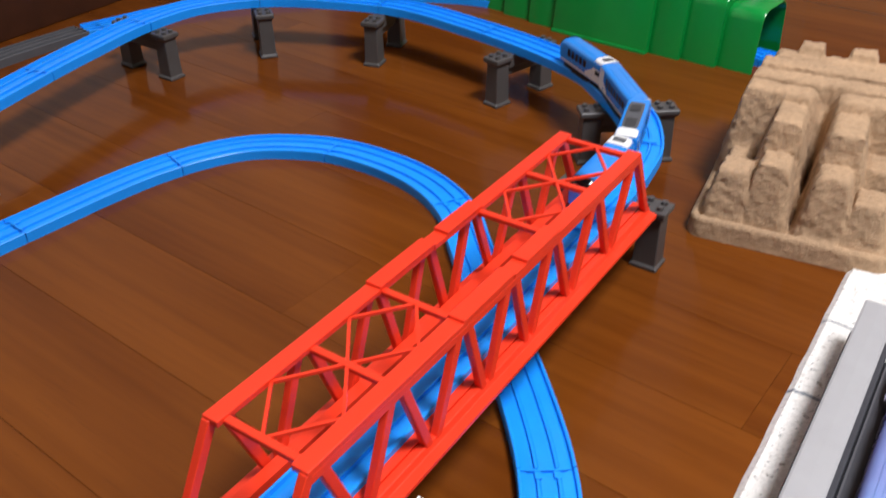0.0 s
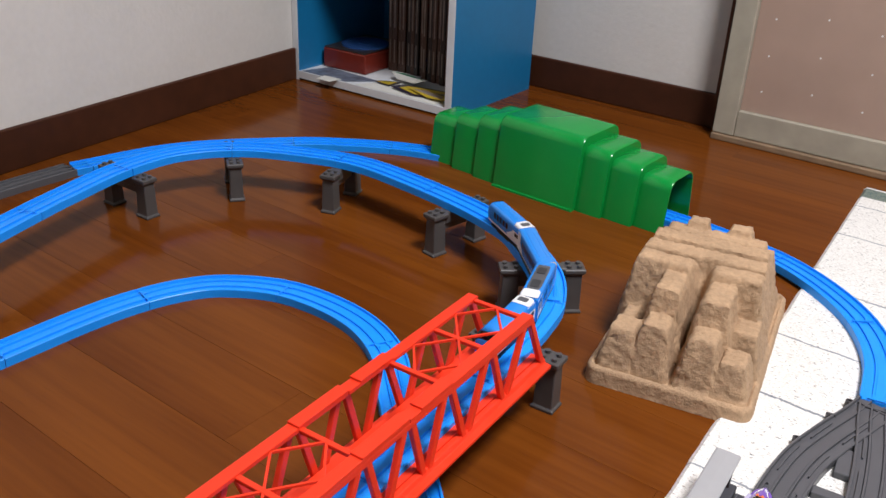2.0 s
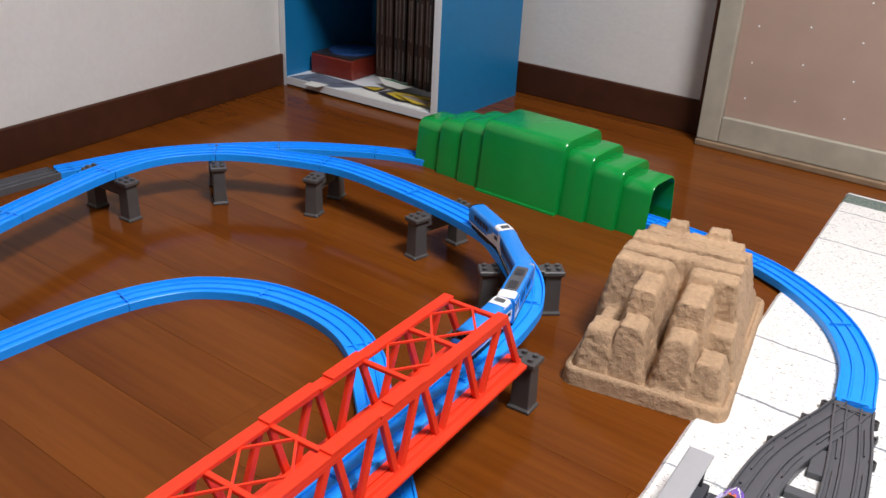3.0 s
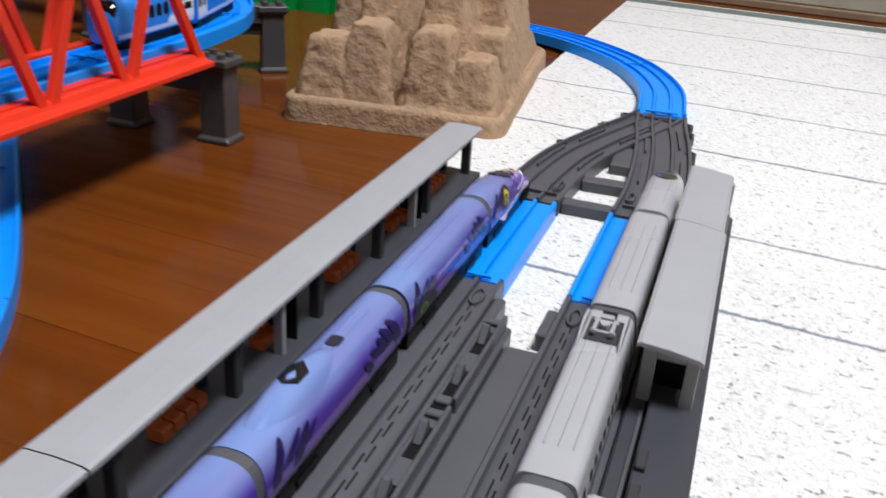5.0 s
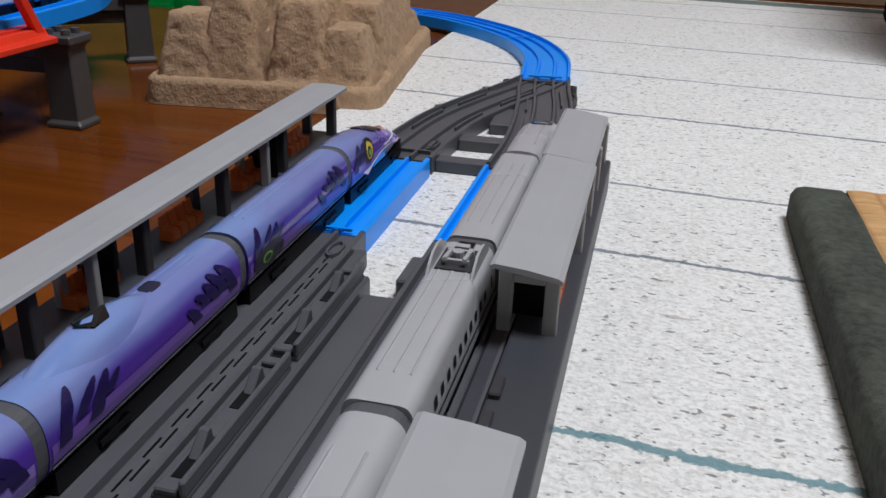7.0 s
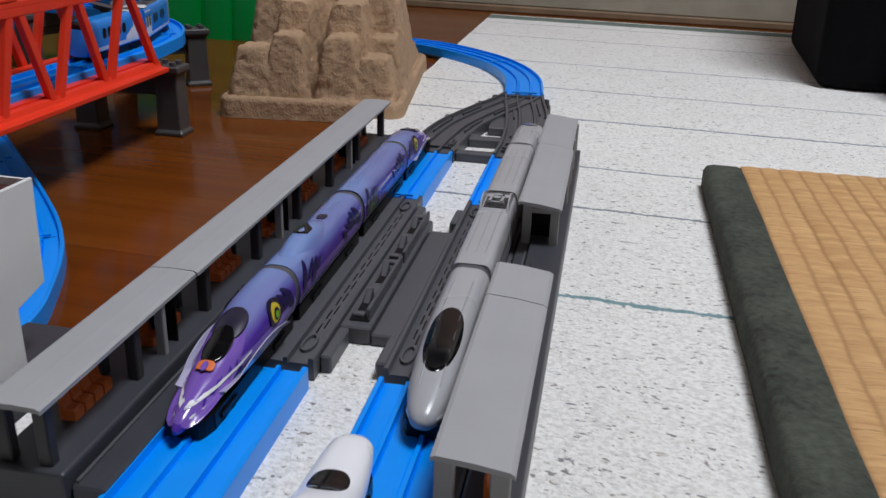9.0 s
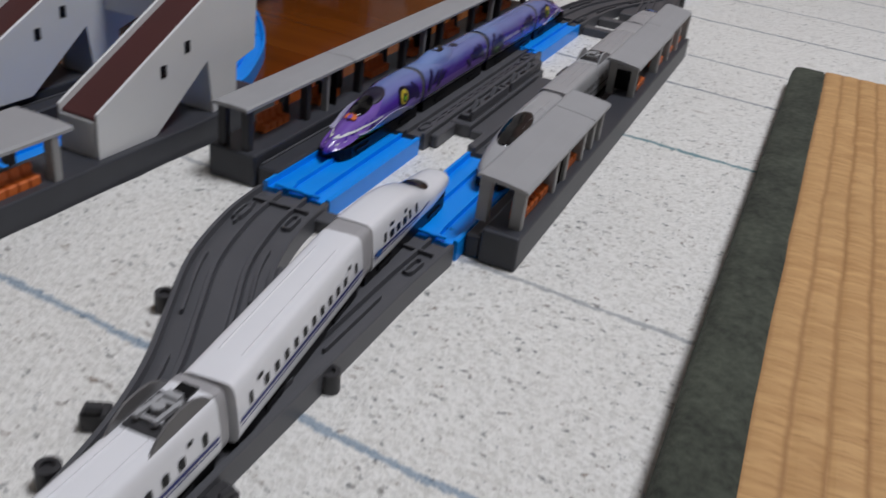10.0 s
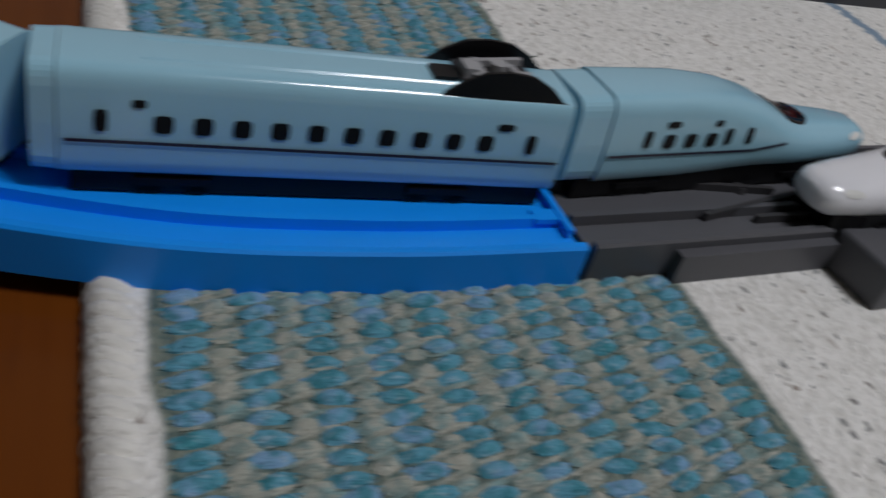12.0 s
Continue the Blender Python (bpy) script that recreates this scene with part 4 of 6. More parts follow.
# ---- turnouts ----
def turnout(name, label, left, right, webs, knobs, tabs):
    """A grey turnout: two curved legs that join, webs between them, knobs and tabs at the sides."""
    t = thing(name, label, "toy rail", group="grey turnouts")
    for pts, dz, nm in ((left, -0.0006, "left_leg"), (right, 0.0, "right_leg")):
        bm = bmesh.new()
        sweep(bm, TRACK, curve_through([(x, y, RUG + dz) for x, y in pts], 0.008))
        smooth(part(nm, bm, GREY, t), 30)
        line = curve_through([(x, y, RUG + dz) for x, y in pts], 0.004)
        for a, b, off in ((4, 10, 0.0115), (14, 26, -0.012), (16, 28, 0.0125), (30, 40, -0.0115), (34, 46, 0.0115)):
            if b < len(line):
                bm = bmesh.new()
                sweep(bm, [(off - 0.0006, 0.0076), (off + 0.0006, 0.0076), (off + 0.0006, 0.0101), (off - 0.0006, 0.0101)], line[a:b])
                part("guide_rib", bm, GREY, t)
        d = (line[7] - line[5]).normalized()
        side = Vector((d.y, -d.x, 0))
        for off in (-0.0122, 0.0122):
            c = line[6] + side * off + d * 0.002
            bm = bmesh.new()
            loft(bm, [[c + d * (math.copysign(0.0046, math.sin(q * math.tau / 20 + 0.01)) + r * math.sin(q * math.tau / 20)) + side * r * math.cos(q * math.tau / 20) + Vector((0, 0, h)) for q in range(20)] for r, h in ((0.0026, 0.0076), (0.0024, 0.0101), (0.0014, 0.0101), (0.0013, 0.0078))], False)
            part("boss", bm, GREY, t)
        for k in (3, len(line) - 4):
            d = line[k + 1] - line[k - 1]
            s = Vector((d.y, -d.x, 0)).normalized()
            bm = bmesh.new()
            bar(bm, line[k] + s * 0.0145 + Vector((0, 0, 0.0089)), line[k] - s * 0.0145 + Vector((0, 0, 0.0089)), 0.0016, 0.0022)
            part("joint_rib", bm, GREY, t)
    for p, q, w in webs:
        bm = bmesh.new()
        bar(bm, (*p, RUG + 0.0036), (*q, RUG + 0.0036), w, 0.007)
        bevel(part("web", bm, GREY, t), 0.0006, 1)
    for x, y in knobs:
        bm = bmesh.new()
        rod(bm, (x, y, RUG), (x, y, RUG + 0.0068), 0.0042, 0.004, n=18)
        ring = [[(x + r * math.cos(q * math.tau / 16), y + r * math.sin(q * math.tau / 16), RUG + h) for q in range(16)] for r, h in ((0.004, 0.0068), (0.004, 0.0084), (0.0022, 0.0084), (0.0022, 0.0069))]
        loft(bm, [[Vector(p) for p in r] for r in ring], False)
        smooth(part("knob", bm, DARK, t), 40)
    for x, y, a in tabs:
        bm = bmesh.new()
        box(bm, -0.0045, 0.0045, -0.0038, 0.0038, RUG, RUG + 0.0075, Matrix.Translation((x, y, 0)) @ Matrix.Rotation(radians(a), 4, "Z"))
        box(bm, -0.0028, 0.0028, -0.0038, -0.0018, RUG + 0.0075, RUG + 0.0105, Matrix.Translation((x, y, 0)) @ Matrix.Rotation(radians(a), 4, "Z"))
        bevel(part("tab", bm, DARK, t), 0.0006, 1)
    return t


turnout("turnout", "dark grey plastic turnout where both station tracks join", [(0.0176, -0.0165), (0.0225, -0.045), (0.0355, -0.082), (0.054, -0.114), (0.073, -0.146), (0.0865, -0.178), (0.095, -0.21), (0.098, -0.2345)], [(0.085, -0.0125), (0.086, -0.05), (0.0885, -0.09), (0.091, -0.13), (0.094, -0.18), (0.0985, -0.2345)], (((0.036, -0.022), (0.067, -0.019), 0.011), ((0.052, -0.078), (0.072, -0.077), 0.014), ((0.066, -0.112), (0.078, -0.112), 0.026)), ((0.0305, -0.1165), (0.0695, -0.2055), (0.1098, -0.119), (0.1145, -0.208)), ((0.0605, -0.179, 30), (0.1165, -0.185, 80)))
turnout("turnout", "dark grey plastic turnout at the station's far end", [(-0.0128, 0.4215), (-0.0135, 0.46), (-0.0105, 0.51), (0.0, 0.56), (0.0135, 0.61), (0.0205, 0.6445)], [(0.0545, 0.4255), (0.052, 0.47), (0.0455, 0.52), (0.0365, 0.57), (0.0275, 0.61), (0.0215, 0.6445)], (((0.006, 0.432), (0.036, 0.434), 0.01), ((0.006, 0.475), (0.034, 0.478), 0.011), ((0.012, 0.53), (0.03, 0.532), 0.04)), ((-0.026, 0.535), (0.0575, 0.56), (0.0445, 0.628), (-0.0035, 0.63)), ((0.049, 0.6, 80), (-0.0115, 0.595, 20)))


def crossover():
    """The long grey piece with two lever boxes, between the turnout and the blue curve."""
    t = thing("crossover_rail", "dark grey plastic crossover rail with two lever boxes", "toy rail", group="grey turnouts")
    p, q = Vector((0.0992, -0.2355, RUG)), Vector((0.1178, -0.4525, RUG))
    d = (q - p).normalized()
    s = Vector((-d.y, d.x, 0))
    bm = bmesh.new()
    sweep(bm, TRACK, [p + (q - p) * k / 10 for k in range(11)])
    smooth(part("bed", bm, GREY, t), 30)
    for a, b, u0, u1 in ((0.02, 0.07, 0.012, 0.012), (0.06, 0.115, 0.012, 0.002), (0.07, 0.125, 0.003, -0.011), (0.09, 0.14, -0.012, -0.003), (0.11, 0.165, 0.011, 0.011), (0.12, 0.18, -0.002, 0.009), (0.14, 0.2, -0.012, -0.012), (0.03, 0.085, -0.012, -0.012), (0.15, 0.19, 0.0, -0.006)):
        bm = bmesh.new()
        bar(bm, p + d * a + s * u0 + Vector((0, 0, 0.0087)), p + d * b + s * u1 + Vector((0, 0, 0.0087)), 0.0013, 0.0026)
        part("guide_rib", bm, DARK, t)
    for k, v in ((0.035, 0.0), (0.058, 0.002), (0.16, -0.002)):
        bm = bmesh.new()
        c = p + d * k + s * v
        rod(bm, c + Vector((0, 0, 0.0078)), c + Vector((0, 0, 0.0096)), 0.0022, 0.0016, n=12)
        part("boss", bm, DARK, t)
    turn = math.atan2(d.y, d.x)
    for side in (-1, 1):
        m = Matrix.Translation(p + d * 0.1285 + s * side * 0.0287) @ Matrix.Rotation(turn, 4, "Z")
        bm = bmesh.new()
        rings = [[m @ Vector((x * k, y * k2, z)) for x, y in ((-0.0157, -0.0095), (0.0157, -0.0095), (0.0157, 0.0095), (-0.0157, 0.0095))] for z, k, k2 in ((0, 1, 1), (0.0104, 1, 1), (0.0116, 0.97, 0.93))]
        loft(bm, rings)
        lb = bevel(part("lever_box", bm, GREY, t), 0.0009, 2)
        # The slot has no depth; a black patch gives its shade
        bm = bmesh.new()
        box(bm, -0.0085, 0.006, -0.0021, 0.0021, 0.0114, 0.0119, m)
        part("slot", bm, BLACK, lb, "flat black patch for a shaded slot")
        bm = bmesh.new()
        rod(bm, m @ Vector((-0.003, 0, 0.0112)), m @ Vector((-0.004, 0, 0.0158)), 0.0027, 0.0019, n=16)
        bar(bm, m @ Vector((-0.002, 0, 0.0124)), m @ Vector((0.005, 0, 0.0118)), 0.003, 0.002)
        smooth(part("lever_knob", bm, DARK, lb), 40)
    for side in (1, -1):
        bm = bmesh.new()
        bar(bm, p + d * 0.06 + s * side * 0.0205 + Vector((0, 0, 0.004)), p + d * 0.195 + s * side * 0.0205 + Vector((0, 0, 0.004)), 0.003, 0.008)
        part("side_flange", bm, GREY, t)
    return t


crossover()


# ---- station platforms ----
def bench(parent, u, v, z, m):
    row = new("bench")
    row.parent = parent
    for k in range(4):
        bm = bmesh.new()
        y0, y1 = v + 0.0062 * k, v + 0.0062 * k + 0.0053
        prof = [(0.003, 0.0), (0.003, 0.0038), (0.0022, 0.0044), (-0.001, 0.0044), (-0.0017, 0.0055), (-0.0022, 0.0096), (-0.003, 0.0096), (-0.003, 0.0)]
        loft(bm, [[Vector((u + a, y, z + b)) for a, b in prof] for y in (y0, y1)])
        part("seat", bm, ORANGE, row, "orange plastic seat")
    return row


def platform(name, label, m, u0, u1, v0, v1, roofs, posts, benches, low_side, rooms=(), post_mat=STATION, fall=0.0):
    """A toy station platform: stepped base, posts, benches and a thin roof."""
    t = thing(name, label, "toy station", m, "station platforms")
    top = 0.0225
    w = u1 - u0
    bm = bmesh.new()
    a, b = (u0, u1 - w * 0.3) if low_side > 0 else (u0 + w * 0.3, u1)
    box(bm, a, b, v0, v1, RUG, top)
    bevel(part("base", bm, DECK, t), 0.0012, 2)
    bm = bmesh.new()
    c, d = (u1 - w * 0.3 + 0.0003, u1) if low_side > 0 else (u0, u0 + w * 0.3 - 0.0003)
    box(bm, c, d, v0 + 0.002, v1 - 0.002, RUG, top - 0.0055)
    bevel(part("edge_step", bm, DECK, t), 0.001, 1)
    bm = bmesh.new()
    e = c + 0.001 if low_side > 0 else d - 0.0022
    box(bm, e, e + 0.0012, v0 + 0.004, v1 - 0.004, top - 0.0055, top - 0.0045)
    part("edge_line", bm, GREY, t)
    for ra, rb, r0, r1 in roofs:
        bm = bmesh.new()
        zr = 0.0462
        prof = [(r0, zr - 0.0018), (r0, zr - 0.0003), (r0 + 0.0015, zr + 0.0005), ((r0 + r1) / 2, zr + 0.0009), (r1 - 0.0015, zr + 0.0005), (r1, zr - 0.0003), (r1, zr - 0.0018), (r1 - 0.001, zr - 0.0012), (r0 + 0.001, zr - 0.0012)]
        loft(bm, [[Vector((x, y, z - fall * (x - r0) / (r1 - r0))) for x, z in prof] for y in (ra, rb)])
        part("roof", bm, ROOFGREY, t, "thin light grey roof slab")
    def lower(x):
        return fall * (x - roofs[0][2]) / (roofs[0][3] - roofs[0][2])

    for x, y in posts:
        bm = bmesh.new()
        w2 = 0.003 if post_mat is STATION else 0.0024
        box(bm, x - w2, x + w2, y - 0.0022, y + 0.0022, top - 0.0008, 0.0453 - lower(x))
        bevel(part("post", bm, post_mat, t), 0.0005, 1)
    for x, y in benches:
        bench(t, x, y, top - 0.0002, None)
    for x0, x1, y in rooms:
        bm = bmesh.new()
        k = (x1 - x0) * 0.24
        box(bm, x0, x0 + k, y, y + 0.0028, top - 0.0006, 0.0448)
        box(bm, x1 - k, x1, y, y + 0.0028, top - 0.0006, 0.0448 - fall)
        box(bm, x0 + k, x1 - k, y, y + 0.0028, 0.0395, 0.0448 - fall * 0.8)
        bevel(part("end_wall", bm, STATION, t, "grey end wall with a doorway"), 0.0004, 1)
        # Black sheet added behind the doorway so the room reads as shaded
        bm = bmesh.new()
        box(bm, x0 + 0.001, x1 - 0.001, y + 0.012, y + 0.0128, top, 0.0445 - fall)
        part("doorway_shade", bm, BLACK, t, "black sheet for the shaded doorway")
    return t


pa_posts = [(x, v) for v in (-0.003, 0.052, 0.112, 0.172, 0.232, 0.292, 0.352, 0.418) for x in (-0.0345, -0.0205)]
platform("station_platform", "dark grey toy station platform with a long grey roof", GM, -0.0405, -0.0008, -0.008, 0.424, ((-0.009, 0.0985, -0.0378, -0.0166), (0.0991, 0.4315, -0.0378, -0.0162)), pa_posts, [(-0.0285, v) for v in (0.02, 0.075, 0.14, 0.2, 0.26, 0.32, 0.375)], 1, ((-0.034, -0.0175, 0.07), (-0.034, -0.0175, 0.2), (-0.034, -0.0175, 0.33)), DARK)
pc_posts = [(x, v) for v in (0.001, 0.05, 0.068, 0.1, 0.12, 0.137, 0.3, 0.34, 0.375, 0.418) for x in (0.1075, 0.1242)]
platform("station_platform", "dark grey toy station platform with two short grey roofs", GM, 0.1035, 0.1298, -0.0095, 0.424, ((-0.004, 0.108, 0.1038, 0.1288), (0.1086, 0.1425, 0.1038, 0.1288), (0.226, 0.345, 0.104, 0.127), (0.3456, 0.4275, 0.1035, 0.126)), pc_posts, [(0.1215, v) for v in (0.008, 0.035, 0.075, 0.245, 0.31, 0.35, 0.385)], -1, ((0.1065, 0.126, 0.229), (0.1065, 0.127, 0.05)), fall=0.0028)
bm = bmesh.new()
for v in (0.17, 0.188):
    box(bm, 0.112, 0.1155, v, v + 0.01, 0.0222, 0.0245, GM)
bevel(tagged(part("platform_fitting", bm, DARK), "small dark grey fittings on the open platform", "toy fitting"), 0.0005, 1)

bm = bmesh.new()
loft(bm, [[GM @ Vector((0.0885 + 0.013 * k / 8, v, z)) for v, z in ((-0.0095, RUG), (-0.0005, RUG), (-0.0005, RUG + 0.002 + 0.006 * math.sin(math.pi * (0.25 + 0.6 * k / 8))), (-0.0095, RUG + 0.001 + 0.005 * math.sin(math.pi * (0.25 + 0.6 * k / 8))))] for k in range(9)])
smooth(tagged(part("platform_clip", bm, BLACK), "small black arched clip at the platform's end", "toy fitting"), 40)

# the station beyond, with its stairs and footbridge
DM = Matrix.Translation((-0.0665, 0.0, -0.0042)) @ Matrix.Rotation(radians(2.6), 4, "Z")
d_posts = [(x, v) for v in (-0.158, -0.118, -0.082, -0.3, -0.26) for x in (-0.034, -0.005)]
platform("station_platform", "dark grey toy station platform at the edge of the rug", DM, -0.041, -0.0005, -0.42, 0.085, ((-0.165, -0.072, -0.0385, -0.0015), (-0.34, -0.235, -0.0385, -0.0015)), d_posts, [(-0.009, v) for v in (-0.113, -0.3)], -1, ((-0.0365, -0.003, -0.158), (-0.0365, -0.003, -0.25)))
platform("station_platform", "dark grey toy station platform beyond the lower rail", DM, -0.122, -0.083, -0.42, 0.085, ((-0.165, -0.072, -0.121, -0.085),), [(x, v) for v in (-0.158, -0.118, -0.082) for x in (-0.117, -0.089)], [(-0.093, -0.113)], 1)


for v0, v1 in ((-0.3385, -0.262), (-0.155, -0.12)):
    bm = bmesh.new()
    box(bm, -0.031, -0.029, v0, v1, 0.0222, 0.0445, DM)
    tagged(part("shelter_wall", bm, DARK), "dark back wall of the station shelter", "toy wall", "shelter walls")


def stairs():
    t = thing("station_stairs", "white toy station footbridge with dark red stairs", "toy footbridge", DM)
    for x0, nm in ((-0.03, "near"), (-0.116, "far")):
        for x in (x0, x0 + 0.0235):
            bm = bmesh.new()
            side = [(-0.0545, 0.022), (-0.0545, 0.0456), (0.038, 0.0942), (0.0715, 0.0942), (0.0695, 0.051), (0.0525, 0.0465), (0.0525, 0.022), (0.031, 0.022), (0.027, 0.053), (-0.015, 0.022)]
            loft(bm, [[Vector((x + k, y, z)) for y, z in side] for k in (0, 0.0016)])
            bevel(part("stair_side", bm, WHITE, t), 0.0004, 1)
            for y, z in ((-0.01, 0.0525), (0.0085, 0.0615)):
                bm = bmesh.new()
                box(bm, x - 0.0003, x + 0.0019, y, y + 0.0042, z, z + 0.0062)
                part("stair_window", bm, BLACK, t, "small dark window")
        bm = bmesh.new()
        path = [(-0.0535, 0.0425), (-0.05, 0.0442), (0.037, 0.0898), (0.04, 0.0905), (0.0705, 0.0905)]
        loft(bm, [[Vector((x0 + 0.0018, y, z)), Vector((x0 + 0.0233, y, z)), Vector((x0 + 0.0233, y, z - 0.0015)), Vector((x0 + 0.0018, y, z - 0.0015))] for y, z in path])
        part("stair_flight", bm, MAROON, t, "dark red stair flight")
        bm = bmesh.new()
        box(bm, x0 + 0.0018, x0 + 0.0233, -0.0545, -0.053, 0.022, 0.041)
        part("end_panel", bm, WHITE, t)
        bm = bmesh.new()
        box(bm, x0 + 0.0018, x0 + 0.0233, 0.0305, 0.032, 0.022, 0.058)
        part("inner_panel", bm, WHITE, t)
        bm = bmesh.new()
        box(bm, x0 + 0.0018, x0 + 0.0233, 0.07, 0.0714, 0.055, 0.0935)
        part("end_panel", bm, WHITE, t)
    for y in (0.041, 0.0692):
        bm = bmesh.new()
        box(bm, -0.0905, -0.0302, y, y + 0.0016, 0.061, 0.0938)
        part("bridge_side", bm, WHITE, t)
        for k in range(4):
            bm = bmesh.new()
            box(bm, -0.083 + 0.0125 * k, -0.077 + 0.0125 * k, y - 0.0003, y + 0.0019, 0.078, 0.083)
            part("bridge_window", bm, BLACK, t, "small dark window")
    bm = bmesh.new()
    box(bm, -0.0905, -0.0302, 0.0428, 0.069, 0.063, 0.066)
    part("bridge_deck", bm, WHITE, t)
    bm = bmesh.new()
    box(bm, -0.0905, -0.0302, 0.0428, 0.069, 0.0895, 0.0906)
    part("bridge_walk", bm, MAROON, t, "dark red walkway")
    return t


stairs()


# ---- trains ----
def interp(table, t):
    for a, b in zip(table, table[1:]):
        if t <= b[0]:
            k = (t - a[0]) / max(1e-9, b[0] - a[0])
            k = k * k * (3 - 2 * k) * 0.35 + k * 0.65
            return [x + (y - x) * k for x, y in zip(a[1:], b[1:])]
    return list(table[-1][1:])


NOSE_LONG = [(0, 0.3, 0.2, 0.36, 2.3), (0.012, 0.54, 0.1, 0.42, 2.5), (0.04, 0.7, 0.04, 0.47, 2.6), (0.12, 0.83, 0.01, 0.515, 2.6), (0.22, 0.92, 0, 0.555, 2.6), (0.29, 0.97, 0, 0.595, 2.7), (0.35, 0.99, 0, 0.655, 2.7), (0.395, 1, 0, 0.745, 2.8), (0.44, 1, 0, 0.825, 3.0), (0.5, 1, 0, 0.9, 3.4), (0.58, 1, 0, 0.965, 4.2), (0.7, 1, 0, 1, 5.6), (1, 1, 0, 1, 6.5)]
NOSE_ROUND = [(0, 0.14, 0.2, 0.32, 2.1), (0.02, 0.42, 0.1, 0.42, 2.2), (0.08, 0.66, 0.02, 0.53, 2.3), (0.2, 0.88, 0, 0.7, 2.5), (0.35, 0.98, 0, 0.86, 2.8), (0.5, 1, 0, 0.96, 3.2), (0.65, 1, 0, 1, 3.4), (1, 1, 0, 1, 3.6)]
NOSE_SHARP = [(0, 0.08, 0.05, 0.13, 2.0), (0.02, 0.2, 0.02, 0.2, 2.0), (0.06, 0.34, 0, 0.27, 2.0), (0.12, 0.48, 0, 0.36, 2.1), (0.25, 0.7, 0, 0.52, 2.2), (0.4, 0.88, 0, 0.7, 2.3), (0.55, 0.97, 0, 0.88, 2.4), (0.7, 1, 0, 0.98, 2.5), (0.82, 1, 0, 1, 2.6), (1, 1, 0, 1, 2.6)]
NOSE_BLUNT = [(0, 0.82, 0.02, 0.8, 3.4), (0.02, 0.95, 0, 0.92, 3.8), (0.06, 1, 0, 0.99, 4.2), (0.12, 1, 0, 1, 4.6), (1, 1, 0, 1, 4.8)]
BOX = [(0, 1, 0, 1, 6.5), (1, 1, 0, 1, 6.5)]
TUBE = [(0, 1, 0, 1, 2.6), (1, 1, 0, 1, 2.6)]


class Shell:
    """The skin of a toy car: half width, floor and roof along its length; the nose points to +y."""

    def __init__(self, table, length, half, floor_z, high, taper=0.0, cut=0.0):
        self.taper, self.cut = taper, cut
        self.table, self.length, self.half, self.floor_z, self.high = table, length, half, floor_z, high

    def at(self, y):
        w, a, b, e = interp(self.table, min(1, max(0, 0.5 - y / self.length)))
        return w * self.half, self.floor_z + a * self.high, self.floor_z + b * self.high, e

    def lean(self, z):
        """How far the sides lean in at a height."""
        return 1 - self.taper * min(1, max(0, (z - self.floor_z) / self.high - 0.3) / 0.7)

    def side(self, y, z, s, off=0.00022):
        w, a, b, e = self.at(y)
        c, h = (a + b) / 2, (b - a) / 2
        k = min(0.999, abs((z - c) / h))
        return Vector((s * (w * (1 - k ** e) ** (1 / e) * self.lean(z) + off), y, z))

    def top(self, y, x, off=0.00022):
        w, a, b, e = self.at(y)
        c, h = (a + b) / 2, (b - a) / 2
        w *= self.lean(b)
        k = min(0.999, abs(x / w))
        return Vector((x, y, c + h * (1 - k ** e) ** (1 / e) + off))

    def body(self, n=32):
        bm = bmesh.new()
        L = self.length
        ts = sorted({0, 0.004, 0.012, 0.025, 0.04, 0.06, 0.09, 0.12, 0.16, 0.2, 0.25, 0.3, 0.34, 0.38, 0.41, 0.44, 0.48, 0.52, 0.56, 0.62, 0.7, 0.85, 1.0 - self.cut})
        rings = []
        for t in ts:
            y = L / 2 - t * L
            w, a, b, e = self.at(y)
            c, h = (a + b) / 2, (b - a) / 2
            ring = []
            for k in range(n):
                q = k * math.tau / n
                cs, sn = math.cos(q), math.sin(q)
                z = c + h * math.copysign(abs(cs) ** (2 / e), cs)
                ring.append(Vector((w * math.copysign(abs(sn) ** (2 / e), sn) * self.lean(z), y, z)))
            rings.append(ring)
        loft(bm, rings)
        return bm

    def pane(self, bm, y, z, s, ly, lz, e=4.0, n=16, off=0.00022):
        """A small flush pane on the side."""
        mid = bm.verts.new(self.side(y, z, s, off))
        ring = []
        for k in range(n):
            q = k * math.tau / n
            cs, sn = math.cos(q), math.sin(q)
            ring.append(bm.verts.new(self.side(y + ly / 2 * math.copysign(abs(cs) ** (2 / e), cs), z + lz / 2 * math.copysign(abs(sn) ** (2 / e), sn), s, off)))
        for k in range(n):
            bm.faces.new((mid, ring[k], ring[(k + 1) % n]))

    def stripe(self, bm, y0, y1, z0, z1, s, seg=0, rise0=0.0, rise1=0.0, off=0.00018):
        rows = []
        seg = seg or max(3, round(abs(y1 - y0) / 0.004))
        for k in range(seg + 1):
            y = y0 + (y1 - y0) * k / seg
            r = rise0 + (rise1 - rise0) * k / seg
            rows.append([bm.verts.new(self.side(y, z, s, off)) for z in (z0 + r, (z0 + z1) / 2 + r, z1 + r)])
        for a, b in zip(rows, rows[1:]):
            for i in (0, 1):
                bm.faces.new((a[i], a[i + 1], b[i + 1], b[i]))

    def around(self, y, q, s, off=0.00045):
        """A place on the skin, q degrees down from the roof's middle line."""
        w, a, b, e = self.at(y)
        c, h = (a + b) / 2, (b - a) / 2
        sn, cs = math.sin(radians(q)), math.cos(radians(q))
        return Vector((s * (w * abs(sn) ** (2 / e) + off * sn), y, c + (h + off) * math.copysign(abs(cs) ** (2 / e), cs)))

